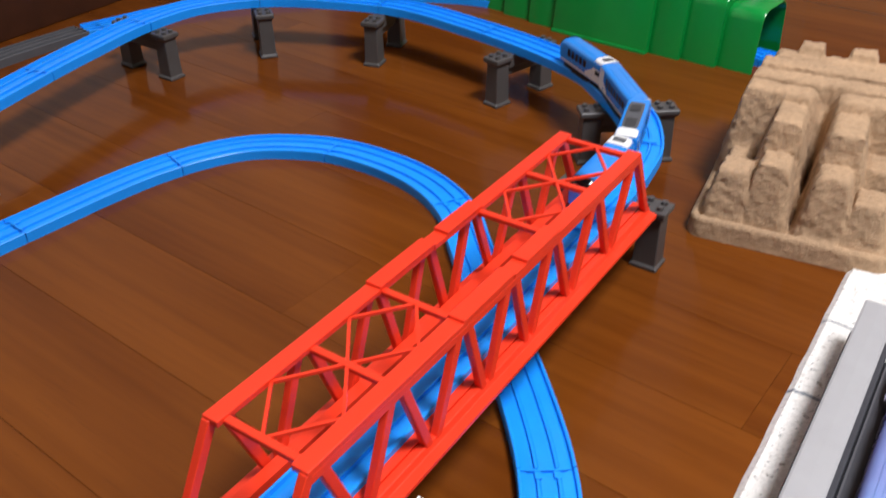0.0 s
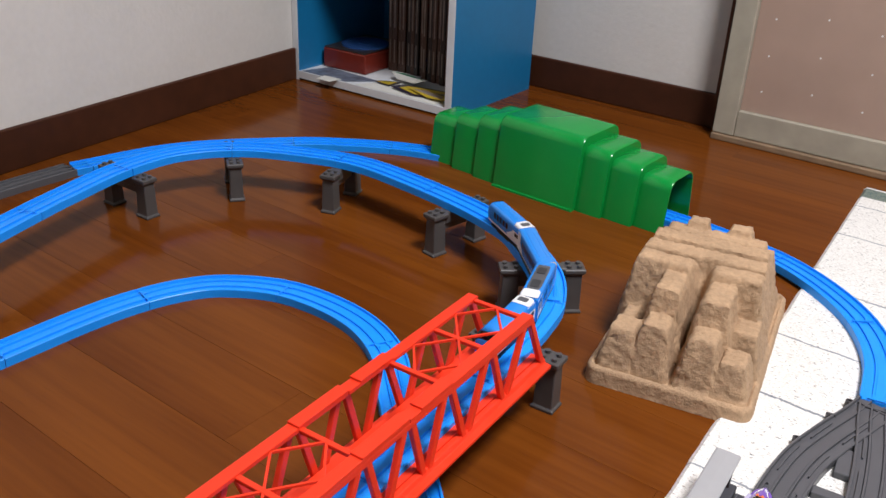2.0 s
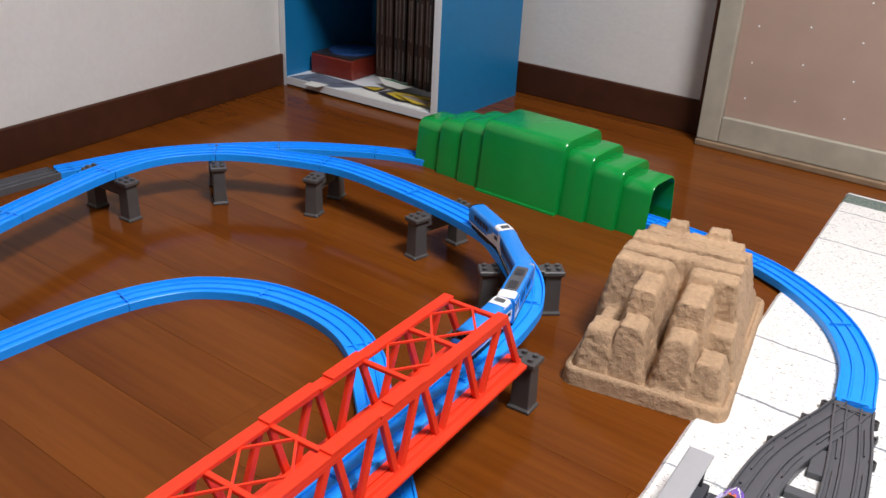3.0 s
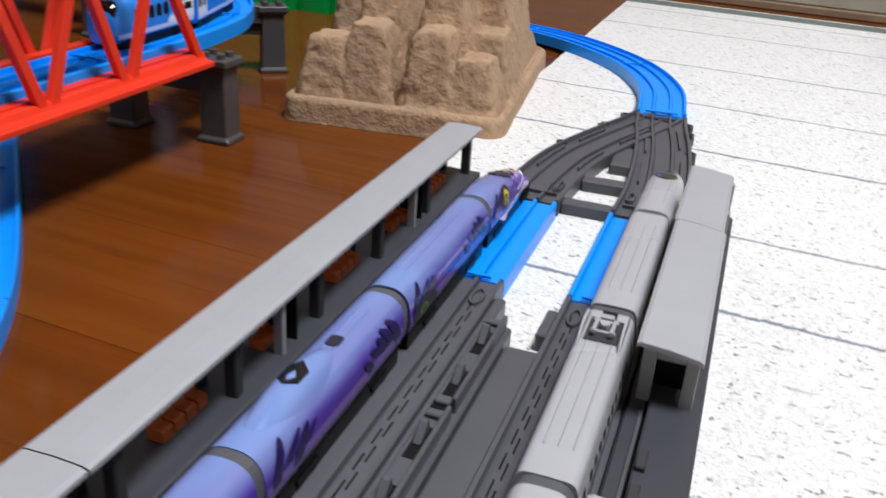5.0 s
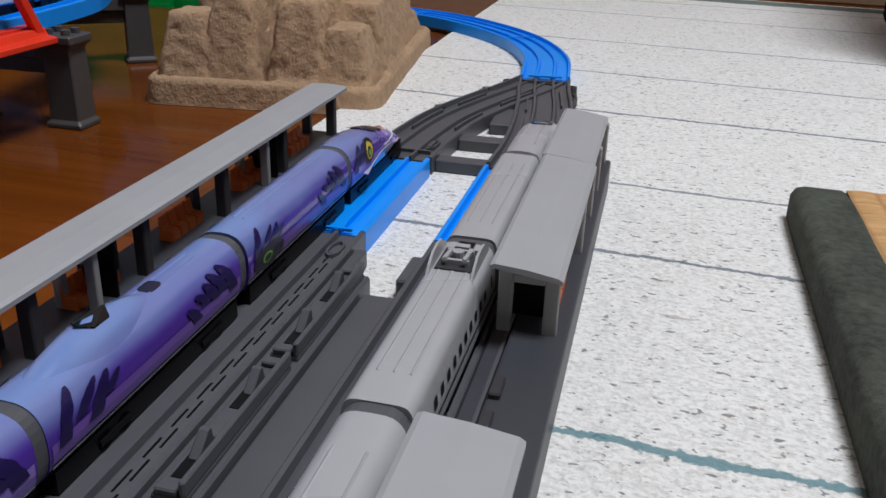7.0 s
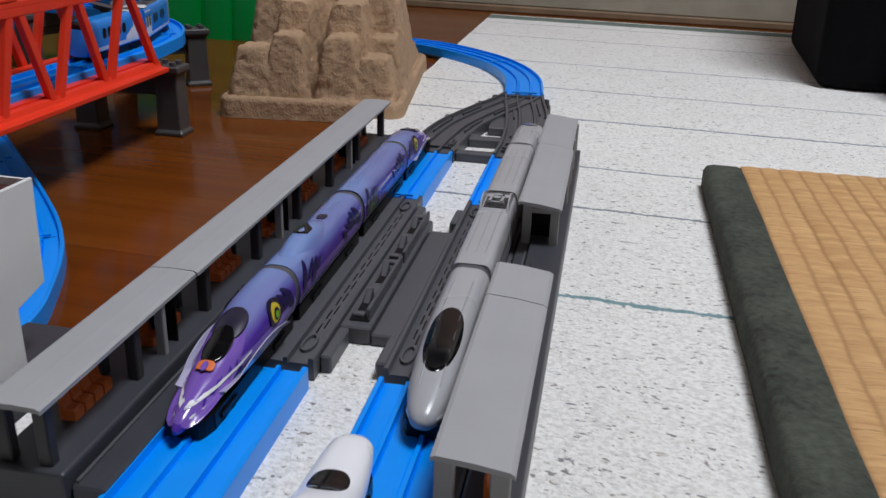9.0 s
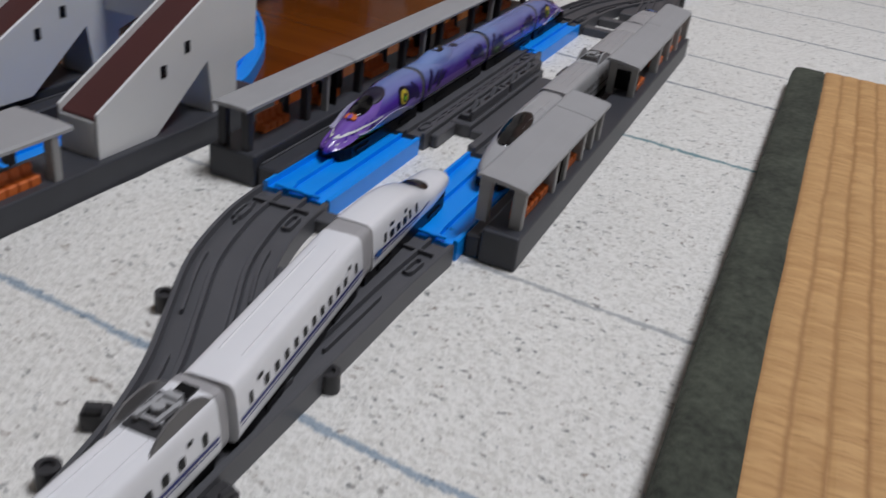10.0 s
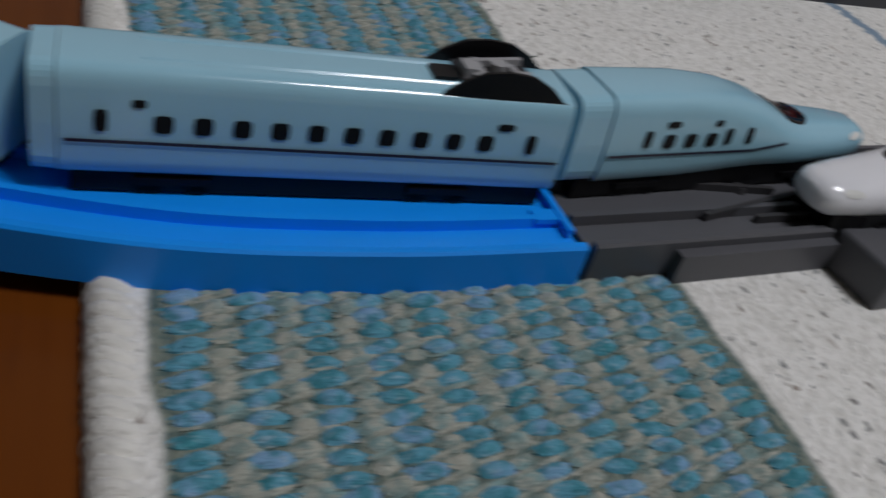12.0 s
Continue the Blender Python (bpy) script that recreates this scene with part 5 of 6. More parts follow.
    def slash(self, bm, y0, y1, q0, q1, width, s):
        """A slanted pointed mark, broad at its foot."""
        rows = []
        for k in range(9):
            t = k / 8
            y, q = y0 + (y1 - y0) * t, q0 + (q1 - q0) * t
            w = width * (0.3 + 0.7 * min(1, t * 2.6)) * (1 if k % 3 else 0.82) / 2
            rows.append([bm.verts.new(self.around(y + d * w, q, s)) for d in (-1, 0, 1)])
        for a, b in zip(rows, rows[1:]):
            for i in (0, 1):
                bm.faces.new((a[i], a[i + 1], b[i + 1], b[i]))

    def hood(self, bm, y, ly, lx, e=2.2, n=48, off=0.0003):
        """A large pane over the roof or the nose."""
        mid = bm.verts.new(self.top(y, 0, off))
        last = None
        for f in (0.25, 0.45, 0.62, 0.78, 0.9, 0.98, 1.0):
            ring = []
            for k in range(n):
                q = k * math.tau / n
                cs, sn = math.cos(q), math.sin(q)
                yy = y + f * ly / 2 * math.copysign(abs(cs) ** (2 / e), cs)
                xx = f * lx / 2 * math.copysign(abs(sn) ** (2 / e), sn)
                ring.append(bm.verts.new(self.top(yy, xx, off if f < 1 else off - 0.00028)))
            for k in range(n):
                if last is None:
                    bm.faces.new((mid, ring[k], ring[(k + 1) % n]))
                else:
                    bm.faces.new((last[k], ring[k], ring[(k + 1) % n], last[(k + 1) % n]))
            last = ring


def car(train, m, shell, skin, spec):
    """One car of a toy train with its panes, stripes, frame and wheels."""
    L = shell.length
    body = smooth(part("car", shell.body(), skin, train, spec.get("label", "")), 50)
    body.matrix_local = m
    z0, H, K = shell.floor_z, shell.high, L / spec.get("drawn", 0.0935)
    for s in (-1, 1):
        for y in spec.get("windows", ()):
            bm = bmesh.new()
            shell.pane(bm, y * K, z0 + H * spec.get("wz", 0.55), s, spec.get("wl", 0.0032), spec.get("wh", 0.0036))
            part("window", bm, spec.get("glass", BLACK), body)
        for y in spec.get("doors", ()):
            bm = bmesh.new()
            shell.pane(bm, y * K, z0 + H * 0.56, s, 0.0024, 0.0044)
            part("door_window", bm, BLACK, body)
        for y, l in spec.get("signs", ()):
            bm = bmesh.new()
            shell.pane(bm, y * K, z0 + H * 0.72, s, l, 0.0016)
            part("side_sign", bm, BLACK, body)
        for k, (a, b, lo, hi, mat, r0, r1) in enumerate(spec.get("stripes", ())):
            bm = bmesh.new()
            shell.stripe(bm, a * L, b * L, z0 + lo * H, z0 + hi * H, s, rise0=r0, rise1=r1, off=0.00018 + 0.00006 * k)
            part("stripe", bm, mat, body)
        for y0, y1, q0, q1, w, mat in spec.get("slashes", ()):
            bm = bmesh.new()
            shell.slash(bm, y0 * L, y1 * L, q0, q1, w, s)
            part("marking", bm, mat, body, "dark slanted marking")
        for k, (y, z, ly, lz, mat, e) in enumerate(spec.get("marks", ())):
            bm = bmesh.new()
            shell.pane(bm, y * L, z0 + z * H, s, ly, lz, e, off=0.0006 + 0.00012 * k)
            part("marking", bm, mat, body)
    for k, (y, ly, lx, mat, e, nm) in enumerate(spec.get("hoods", ())):
        bm = bmesh.new()
        shell.hood(bm, y * L, ly * L, lx * shell.half * 2, e, off=0.0003 + 0.0004 * k)
        smooth(part(nm, bm, mat, body), 60)
    for s in (-1, 1) if spec.get("lights") else ():
        y, z = spec["lights"]
        bm = bmesh.new()
        shell.pane(bm, y * L, z0 + z * H, s, 0.006, 0.0016, 2.2)
        part("headlight", bm, LIGHTGLASS, body, "clear headlight")
    for s in (-1, 1) if spec.get("fins") else ():
        bm = bmesh.new()
        rows = []
        for k in range(13):
            y = (-0.34 + 0.62 * k / 12) * L
            base = shell.side(y, z0 + 0.3 * H, s)
            lift = 0.0052 * math.sin(math.pi * min(1, k / 12 * 1.15)) ** 0.7 if k < 11 else 0.0006
            rows.append([base + Vector((s * 0.0004, 0, 0)), base + Vector((s * 0.0026, 0, lift)), base + Vector((s * 0.0032, 0, lift)), base + Vector((s * 0.0014, 0, -0.0006))])
        loft(bm, rows)
        part("fin", bm, CLEARFIN, body, "clear tinted side fin")
    if spec.get("hump") is not None:
        bm = bmesh.new()
        yc = spec["hump"] * L
        rows = []
        for k in range(13):
            a = k / 12
            y = yc + (a - 0.5) * 0.05
            h = 0.0046 * math.sin(math.pi * a) ** 0.8 + 0.0001
            w = 0.0084 * (0.35 + 0.65 * math.sin(math.pi * a))
            rows.append([shell.top(y, w * f, h * (1 - f * f) - 0.0003) for f in (-1, -0.8, -0.45, 0, 0.45, 0.8, 1)] + [shell.top(y, 0, -0.002)])
        loft(bm, rows)
        hump = smooth(part("roof_hump", bm, skin, body), 60)
        bm = bmesh.new()
        ring = [shell.top(yc - 0.001 + 0.0068 * math.cos(q * math.tau / 6), 0.0042 * math.sin(q * math.tau / 6), 0.0046 - 0.0012 * abs(math.sin(q * math.tau / 6))) for q in range(6)]
        loft(bm, [ring, [p + Vector((0, 0, 0.0004)) for p in ring]])
        part("hexagon_window", bm, GLASSBLACK, hump, "smoked hexagonal window")
    if spec.get("ribs"):
        bm = bmesh.new()
        for x in spec["ribs"]:
            rows = [[bm.verts.new(shell.top(-0.36 * L + 0.72 * L * k / 12, x + d, o)) for d, o in ((-0.0006, -0.0001), (0, 0.0003), (0.0006, -0.0001))] for k in range(13)]
            for a, b in zip(rows, rows[1:]):
                for i in (0, 1):
                    bm.faces.new((a[i], a[i + 1], b[i + 1], b[i]))
        part("roof_rib", bm, skin, body)
    if spec.get("panto") is not None:
        y = spec["panto"] * L
        zt = shell.top(y, 0)[2]
        bm = bmesh.new()
        box(bm, -0.006, 0.006, y - 0.0085, y + 0.0085, zt - 0.0002, zt + 0.0004)
        pb = part("pantograph_base", bm, DARK, body)
        bm = bmesh.new()
        bar(bm, (-0.0045, y - 0.004, zt + 0.0012), (0.0045, y - 0.004, zt + 0.0012), 0.0014, 0.0016)
        bar(bm, (-0.0045, y + 0.004, zt + 0.0012), (0.0045, y + 0.004, zt + 0.0012), 0.0014, 0.0016)
        for x in (-0.0032, 0.0032):
            bar(bm, (x, y - 0.0062, zt + 0.0012), (x, y + 0.0062, zt + 0.0026), 0.0013, 0.0014)
        box(bm, -0.0024, 0.0024, y - 0.008, y - 0.0052, zt + 0.0004, zt + 0.0026)
        rod(bm, (0, y, zt + 0.0004), (0, y, zt + 0.0034), 0.002, n=10)
        part("pantograph", bm, spec.get("panto_skin", ROOFGREY), pb)
        # Black plate on the roof puts in the shade of a recess
        bm = bmesh.new()
        box(bm, -0.0028, 0.0028, y - 0.0145, y - 0.009, zt - 0.0004, zt + 0.0006)
        part("well", bm, BLACK, pb, "black plate for the shade of a roof recess")
        for s in (-1, 1):
            bm = bmesh.new()
            pts = [(-0.017, 0), (-0.013, 0.0028), (-0.007, 0.0052), (0.0, 0.0058), (0.007, 0.0052), (0.013, 0.0028), (0.017, 0)]
            x = s * 0.0073
            zb = shell.top(y, x)[2] - 0.0012
            loft(bm, [[Vector((x + k, y + a, zb)) for a, b in pts] + [Vector((x + k * 0.7, y + a * 0.8, zb + b + 0.001)) for a, b in pts[::-1]] for k in (-0.0006, 0.0006)])
            part("fairing", bm, spec.get("fairing", DARK), pb, "curved dark fairing")
    # dark end collar, frame and wheels
    bm = bmesh.new()
    ring = []
    for y, k in ((-L / 2 - 0.0002 + shell.cut * L, 0.985 if not shell.cut else 0.955), (-L / 2 - (0.0046 if not shell.cut else 0.0025), 0.965 if not shell.cut else 0.945)):
        w, a, b, e = shell.at(-L / 2)
        c, h = (a + b) / 2, (b - a) / 2
        loop = []
        for i in range(28):
            q = i * math.tau / 28
            z = c + k * h * math.copysign(abs(math.cos(q)) ** (2 / e), math.cos(q))
            loop.append(Vector((k * w * math.copysign(abs(math.sin(q)) ** (2 / e), math.sin(q)) * shell.lean(z), y, z)))
        ring.append(loop)
    loft(bm, ring)
    part("end_collar", bm, spec.get("collar", COLLAR), body, "grey end collar")
    # Underframe is deeper and fuller than needed; its black also gives the shadow below
    bm = bmesh.new()
    f = 0.36 if spec.get("nose") else 0.48
    deep = max(0.0009, z0 - 0.0042)
    box(bm, -shell.half * 0.88, shell.half * 0.88, -L * 0.48, L * f, deep, z0 + 0.003)
    if spec.get("nose"):
        loft(bm, [[Vector((a * shell.half * w, y * L, z)) for a, z in ((-1, deep), (1, deep), (1, z0 + 0.003), (-1, z0 + 0.003))] for y, w in ((f, 0.86), (0.41, 0.74), (0.44, 0.6))])
    part("underframe", bm, BLACK, body, "black underframe, deepened to stand for the shade below")
    for y in (-0.3 * L, 0.24 * L):
        for s in (-1, 1):
            bm = bmesh.new()
            for d in (-0.0045, 0.0045):
                rod(bm, (s * shell.half * 0.55, y + d, 0.0031), (s * shell.half * 0.88, y + d, 0.0031), 0.0031, n=16)
            bar(bm, (s * shell.half * 0.9, y - 0.007, 0.0036), (s * shell.half * 0.9, y + 0.007, 0.0036), 0.001, 0.0016)
            part("bogie", bm, BLACK, body)
    return body


def along(points, z):
    line = curve_through([(x, y, z) for x, y in points], 0.002)
    return line


def on_line(line, s, half):
    """Pose of a car whose middle is s metres along the line."""
    i = s / 0.002
    a, b = max(0, int(i - half / 0.002 * 0.6)), min(len(line) - 1, int(i + half / 0.002 * 0.6))
    p, q = line[a], line[b]
    c = (p + q) / 2
    mid = line[min(len(line) - 1, int(i))]
    c = (c + mid) / 2
    d = (q - p).normalized()
    return Matrix.Translation(c) @ Matrix.Rotation(math.atan2(d.y, d.x) - math.pi / 2, 4, "Z")


LANE = RUG + 0.0078
PITCH = 0.1075


def make_train(name, label, line, s_nose, specs, shells, skins, z=0.0):
    """A train whose first nose is s_nose along the line; the cars follow behind it."""
    t = thing(name, label, "toy train", group="toy trains")
    for k, (spec, shell, skin) in enumerate(zip(specs, shells, skins)):
        m = on_line(line, s_nose - PITCH * (k + 0.5), 0.046)
        if spec.get("reverse"):
            m = m @ Matrix.Rotation(math.pi, 4, "Z")
        m = m @ Matrix.Translation((0, -spec.get("setback", 0.0), 0))
        car(t, m, shell, skin, spec)
    return t


def reach(line, x, y):
    return min(range(len(line)), key=lambda i: (line[i].x - x) ** 2 + (line[i].y - y) ** 2) * 0.002


CL = 0.102
W700 = dict(half=0.0106, floor_z=0.0042, high=0.0226, taper=0.16)
lead, mid = Shell(NOSE_LONG, 0.1035, cut=0.062, **W700), Shell(BOX, CL, **W700)


def bullet_specs(stripe, extra):
    head = dict(nose=True, windows=[-0.0125, -0.0185, -0.0245], doors=(-0.001, -0.0075, -0.0305), signs=((-0.0115, 0.0026), (-0.0245, 0.0042)), stripes=((-0.43, 0.02, 0.36, 0.41, stripe, 0, 0), (0.02, 0.13, 0.365, 0.395, stripe, 0, 0.0014), (-0.43, 0.0, 0.31, 0.33, stripe, 0, 0)), hoods=((0.178, 0.145, 0.6, GLASSBLACK, 2.4, "windscreen"),), lights=(0.425, 0.4), wl=0.0043, wh=0.0035, wz=0.53, marks=((-0.395, 0.39, 0.0055, 0.0034, EMBLEM, 1.4),))
    trailer = dict(windows=[-0.03 + 0.0066 * k for k in range(10)], doors=(-0.04, 0.039), signs=((-0.034, 0.0026), (0.033, 0.004)), stripes=((-0.49, 0.49, 0.36, 0.41, stripe, 0, 0), (-0.49, 0.49, 0.31, 0.33, stripe, 0, 0)), ribs=(-0.004, 0.004))
    for d in (head, trailer):
        d.update(extra)
    return [head, dict(trailer, panto=extra.get("panto_at", -0.36)), trailer, dict(head, reverse=True)]


white_line = along([(0.062, 0.2), (0.066, 0.1), (0.073, 0.0), (0.083, -0.08), (0.0965, -0.15), (0.1065, -0.235), (0.1165, -0.32), (0.125, -0.4), (0.129, -0.453), (0.131, -0.5), (0.1275, -0.545), (0.115, -0.59)], LANE)
make_train("white_bullet_train", "white toy bullet train with blue stripes leaving the station", white_line, reach(white_line, 0.1239, -0.39), bullet_specs(NAVY, {"fairing": FAIRING}), [lead, mid, mid, lead], [PEARL] * 4)
turq_line = along([(-0.25, -0.7055), (-0.09, -0.7055), (-0.003, -0.687), (0.0575, -0.643), (0.0915, -0.596), (0.1055, -0.5435), (0.1085, -0.5), (0.107, -0.453), (0.1005, -0.4), (0.091, -0.32), (0.083, -0.235)], LANE)
turq_specs = bullet_specs(NAVY, {"fairing": BLACK, "collar": TURQ, "panto_at": 0.34, "wh": 0.0036, "wl": 0.0036, "marks": ()})
for spec in turq_specs:
    spec["stripes"] = tuple((a, b, lo, min(hi, lo + 0.03), INK, r0, r1) for a, b, lo, hi, m, r0, r1 in spec["stripes"][:-1])
make_train("turquoise_bullet_train", "pale turquoise toy bullet train with a dark blue stripe", turq_line, reach(turq_line, 0.0967, -0.345), turq_specs, [lead, mid, mid, lead], [TURQ] * 4)

grey_lead, grey_mid = Shell(NOSE_ROUND, 0.1035, **W700), Shell(BOX, CL, **W700)
grey_head = dict(nose=True, collar=GREY, hoods=((0.1, 0.4, 0.66, GLASSBLACK, 2.1, "canopy"),), lights=(0.44, 0.3), windows=[-0.008 - 0.0066 * k for k in range(5)], doors=(-0.042,), ribs=(-0.004, 0.004), stripes=((-0.49, 0.2, 0.33, 0.37, BLACK, 0, 0),))
grey_mid_spec = dict(collar=GREY, windows=[-0.03 + 0.0066 * k for k in range(10)], doors=(-0.04, 0.039), ribs=(-0.0045, 0.0, 0.0045), stripes=((-0.49, 0.49, 0.33, 0.37, BLACK, 0, 0),), fairing=GREYSKIN, panto_skin=ROOFGREY)
grey_line = along([tuple(g(0.091, v).xy) for v in (0.52, 0.3, 0.1, -0.02)], LANE)
make_train("grey_bullet_train", "grey toy bullet train with a black canopy at the platform", grey_line, reach(grey_line, *g(0.091, 0.0425).xy), [grey_head, dict(grey_mid_spec, panto=-0.35), grey_mid_spec, dict(grey_head, reverse=True, hoods=((0.15, 0.3, 0.6, GLASSBLACK, 2.1, "canopy"),))], [grey_lead, grey_mid, grey_mid, grey_lead], [GREYSKIN] * 4)

R500 = dict(half=0.0102, floor_z=0.0042, high=0.0238)
sharp, tube = Shell(NOSE_SHARP, 0.097, **R500), Shell(TUBE, CL, **R500)
mark_rnd = random.Random(5)


def jags(end, count):
    """Uneven pointed marks that thin out from one end of a car."""
    out = []
    for k in range(count):
        y = end - math.copysign(0.03 + 0.058 * k + mark_rnd.uniform(-0.006, 0.006), end)
        q0, q1 = 44 + 9 * k + mark_rnd.uniform(-4, 4), 88 + mark_rnd.uniform(-6, 10)
        lean = math.copysign(mark_rnd.uniform(0.05, 0.08), end)
        out.append((y - lean, y, q0, q1, mark_rnd.uniform(0.0046, 0.0064), INDIGO))
    return out


back, front = jags(-0.47, 5), jags(0.47, 4)
purple_head = dict(nose=True, setback=0.0035, collar=GREY, fins=True, slashes=back[:3])
purple_head["hoods"] = ((0.2, 0.56, 0.86, PURPLE, 2.6, "nose_paint"), (-0.02, 0.2, 0.62, INK, 2.2, "canopy_back"), (0.105, 0.2, 0.5, GLASSBLACK, 2.2, "canopy"), (0.222, 0.05, 0.34, ORANGE, 3.4, "nose_mark"), (0.232, 0.05, 0.12, PURPLE, 2.2, "nose_stripe"))
purple_head["marks"] = [(-0.24, 0.66, 0.0125, 0.0115, INK, 2.6), (-0.24, 0.66, 0.0088, 0.0086, YELLOW, 2), (-0.245, 0.64, 0.0052, 0.0054, INK, 2), (-0.245, 0.63, 0.003, 0.0032, LIME, 2)]
purple_head["stripes"] = ((-0.49, 0.1, 0.24, 0.5, VIOLET, 0, 0), (-0.49, 0.44, 0.2, 0.235, WHITE, 0, 0), (-0.25, 0.36, 0.02, 0.19, INK, 0, 0), (-0.04, 0.3, 0.2, 0.33, INK, 0.0014, -0.0014), (0.1, 0.34, 0.15, 0.2, LIME, 0.0012, -0.0008), (-0.02, 0.22, 0.06, 0.12, LIME, 0.0012, -0.0005), (0.02, 0.2, 0.26, 0.28, WHITE, 0.0008, -0.0012), (0.02, 0.43, 0.36, 0.4, WHITE, 0.0022, -0.0012))
purple_mid = dict(windows=(), collar=GREY, slashes=back + front, stripes=((-0.49, 0.49, 0.28, 0.5, PURPLE, 0, 0), (-0.49, 0.49, 0.2, 0.24, WHITE, 0, 0), (-0.49, 0.49, 0.03, 0.18, INK, 0, 0)), ribs=(-0.002, 0.002))
purple_line = along([tuple(g(0.0078, v).xy) for v in (0.52, 0.3, 0.1, -0.05)], LANE)
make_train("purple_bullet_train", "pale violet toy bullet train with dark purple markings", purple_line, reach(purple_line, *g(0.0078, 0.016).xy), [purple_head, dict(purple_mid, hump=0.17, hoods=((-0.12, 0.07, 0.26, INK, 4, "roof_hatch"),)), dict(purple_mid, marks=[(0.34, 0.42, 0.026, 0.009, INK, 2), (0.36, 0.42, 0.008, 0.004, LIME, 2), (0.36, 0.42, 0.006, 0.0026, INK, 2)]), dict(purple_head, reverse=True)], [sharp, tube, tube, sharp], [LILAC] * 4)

PITCH = 0.0885
BL = dict(half=0.0108, floor_z=0.0042, high=0.0262)
blunt, bmid = Shell(NOSE_BLUNT, 0.0865, **BL), Shell(BOX, 0.0855, **BL)
commuter_head = dict(nose=True, drawn=0.086, windows=[0.021 - 0.0078 * k for k in range(5)], wl=0.0056, wh=0.0078, wz=0.6, stripes=((-0.49, 0.46, 0.02, 0.24, WHITE, 0, 0), (-0.49, -0.3, 0.24, 0.92, WHITE, 0, 0), (-0.3, -0.14, 0.22, 0.6, WHITE, 0, -0.007), (-0.46, -0.36, 0.45, 0.62, BLACK, 0, 0)), hoods=((0.462, 0.075, 0.94, GLASSBLACK, 4, "windscreen"), (-0.4, 0.19, 0.9, WHITE, 6, "roof_panel"), (-0.41, 0.09, 0.5, GREY, 6, "roof_hatch")))
commuter_blue = dict(drawn=0.086, windows=[0.018 - 0.0082 * k for k in range(7)], wl=0.0058, wh=0.0078, wz=0.6, stripes=((-0.49, 0.49, 0.02, 0.2, WHITE, 0, 0), (0.34, 0.49, 0.2, 0.9, WHITE, 0, 0), (0.2, 0.34, 0.2, 0.45, WHITE, -0.004, 0.003)), ribs=(-0.004, 0.004))
commuter_grey = dict(drawn=0.086, windows=(0.012, 0.003, -0.013, -0.022), wl=0.006, wh=0.0078, wz=0.58, stripes=((-0.49, 0.49, 0.02, 0.2, WHITE, 0, 0), (0.28, 0.49, 0.2, 0.92, WHITE, 0, 0), (0.31, 0.37, 0.42, 0.76, BLACK, 0, 0), (0.41, 0.47, 0.42, 0.76, BLACK, 0, 0)), hoods=((-0.06, 0.66, 0.66, GREY, 7, "roof_panel"), (0.12, 0.2, 0.44, DARK, 7, "roof_unit"), (-0.22, 0.16, 0.44, DARK, 7, "roof_unit"), (0.39, 0.19, 0.86, WHITE, 6, "white_roof")))
up_line = along([(x, y) for x, y in UPPER[1:16]], ZU + 0.0078)


def inner(line, off):
    out = []
    for i, p in enumerate(line):
        d = line[min(i + 1, len(line) - 1)] - line[max(i - 1, 0)]
        out.append(p + Vector((-d.y, d.x, 0)).normalized() * off)
    return out


up_line = inner(up_line, 0.0095)
make_train("blue_commuter_train", "light blue and white toy commuter train on the raised rail", up_line, reach(up_line, -0.45, 0.64), [commuter_head, commuter_blue, dict(commuter_grey, reverse=True), dict(commuter_head, reverse=True)], [blunt, bmid, bmid, blunt], [SKYBLUE] * 4)


# ---- the blue shelf in the corner ----
SHELF_AT = Matrix.Translation((-1.268, 1.09, 0)) @ Matrix.Rotation(radians(1.5), 4, "Z")
ON_SHELF = SHELF_AT @ Matrix.Translation((1.272, -1.135, 0))


def shelf():
    t = thing("shelf", "blue colour-box shelf with white edges, half full", "shelf", SHELF_AT)
    W, D, H, T = 0.412, 0.29, 0.89, 0.015
    for x, nm in ((0, "side_panel"), (W - T, "side_panel")):
        bm = bmesh.new()
        box(bm, x, x + T, 0.0012, D, 0, H)
        sp = part(nm, bm, SHELFBLUE, t)
        bm = bmesh.new()
        box(bm, x, x + T, 0, 0.0012, 0, H)
        part("edge_band", bm, EDGEWHITE, sp, "white edge band")
    for z in (0.004, 0.3, 0.59, H - T):
        bm = bmesh.new()
        box(bm, T, W - T, 0.0012, D - 0.006, z, z + T)
        b = part("shelf_board", bm, SHELFBLUE if z > 0.1 else EDGEWHITE, t)
        bm = bmesh.new()
        box(bm, T, W - T, 0, 0.0012, z, z + T)
        part("edge_band", bm, EDGEWHITE, b, "white edge band")
    bm = bmesh.new()
    box(bm, T, W - T, D - 0.006, D, 0, H)
    part("back_panel", bm, SHELFBLUE, t)


shelf()


def disc_case(x, y, z, w, h, depth, tint, lean=0):
    t = thing("disc_case", "dark disc case standing on the shelf", "disc case", ON_SHELF @ Matrix.Translation((x, y, z)) @ Matrix.Rotation(radians(lean), 4, "Y"), "disc cases on the shelf")
    bm = bmesh.new()
    box(bm, 0, w, 0, depth, 0, h)
    bevel(part("case", bm, tint, t), 0.001, 1)
    bm = bmesh.new()
    box(bm, w * 0.36, w * 0.62, -0.0006, 0.0002, h * 0.5, h * 0.95)
    part("spine_label", bm, SPINE, t, "pale spine label")
    bm = bmesh.new()
    box(bm, w * 0.4, w * 0.6, -0.0006, 0.0002, h * 0.1, h * 0.36)
    part("spine_bar", bm, SPINE, t)


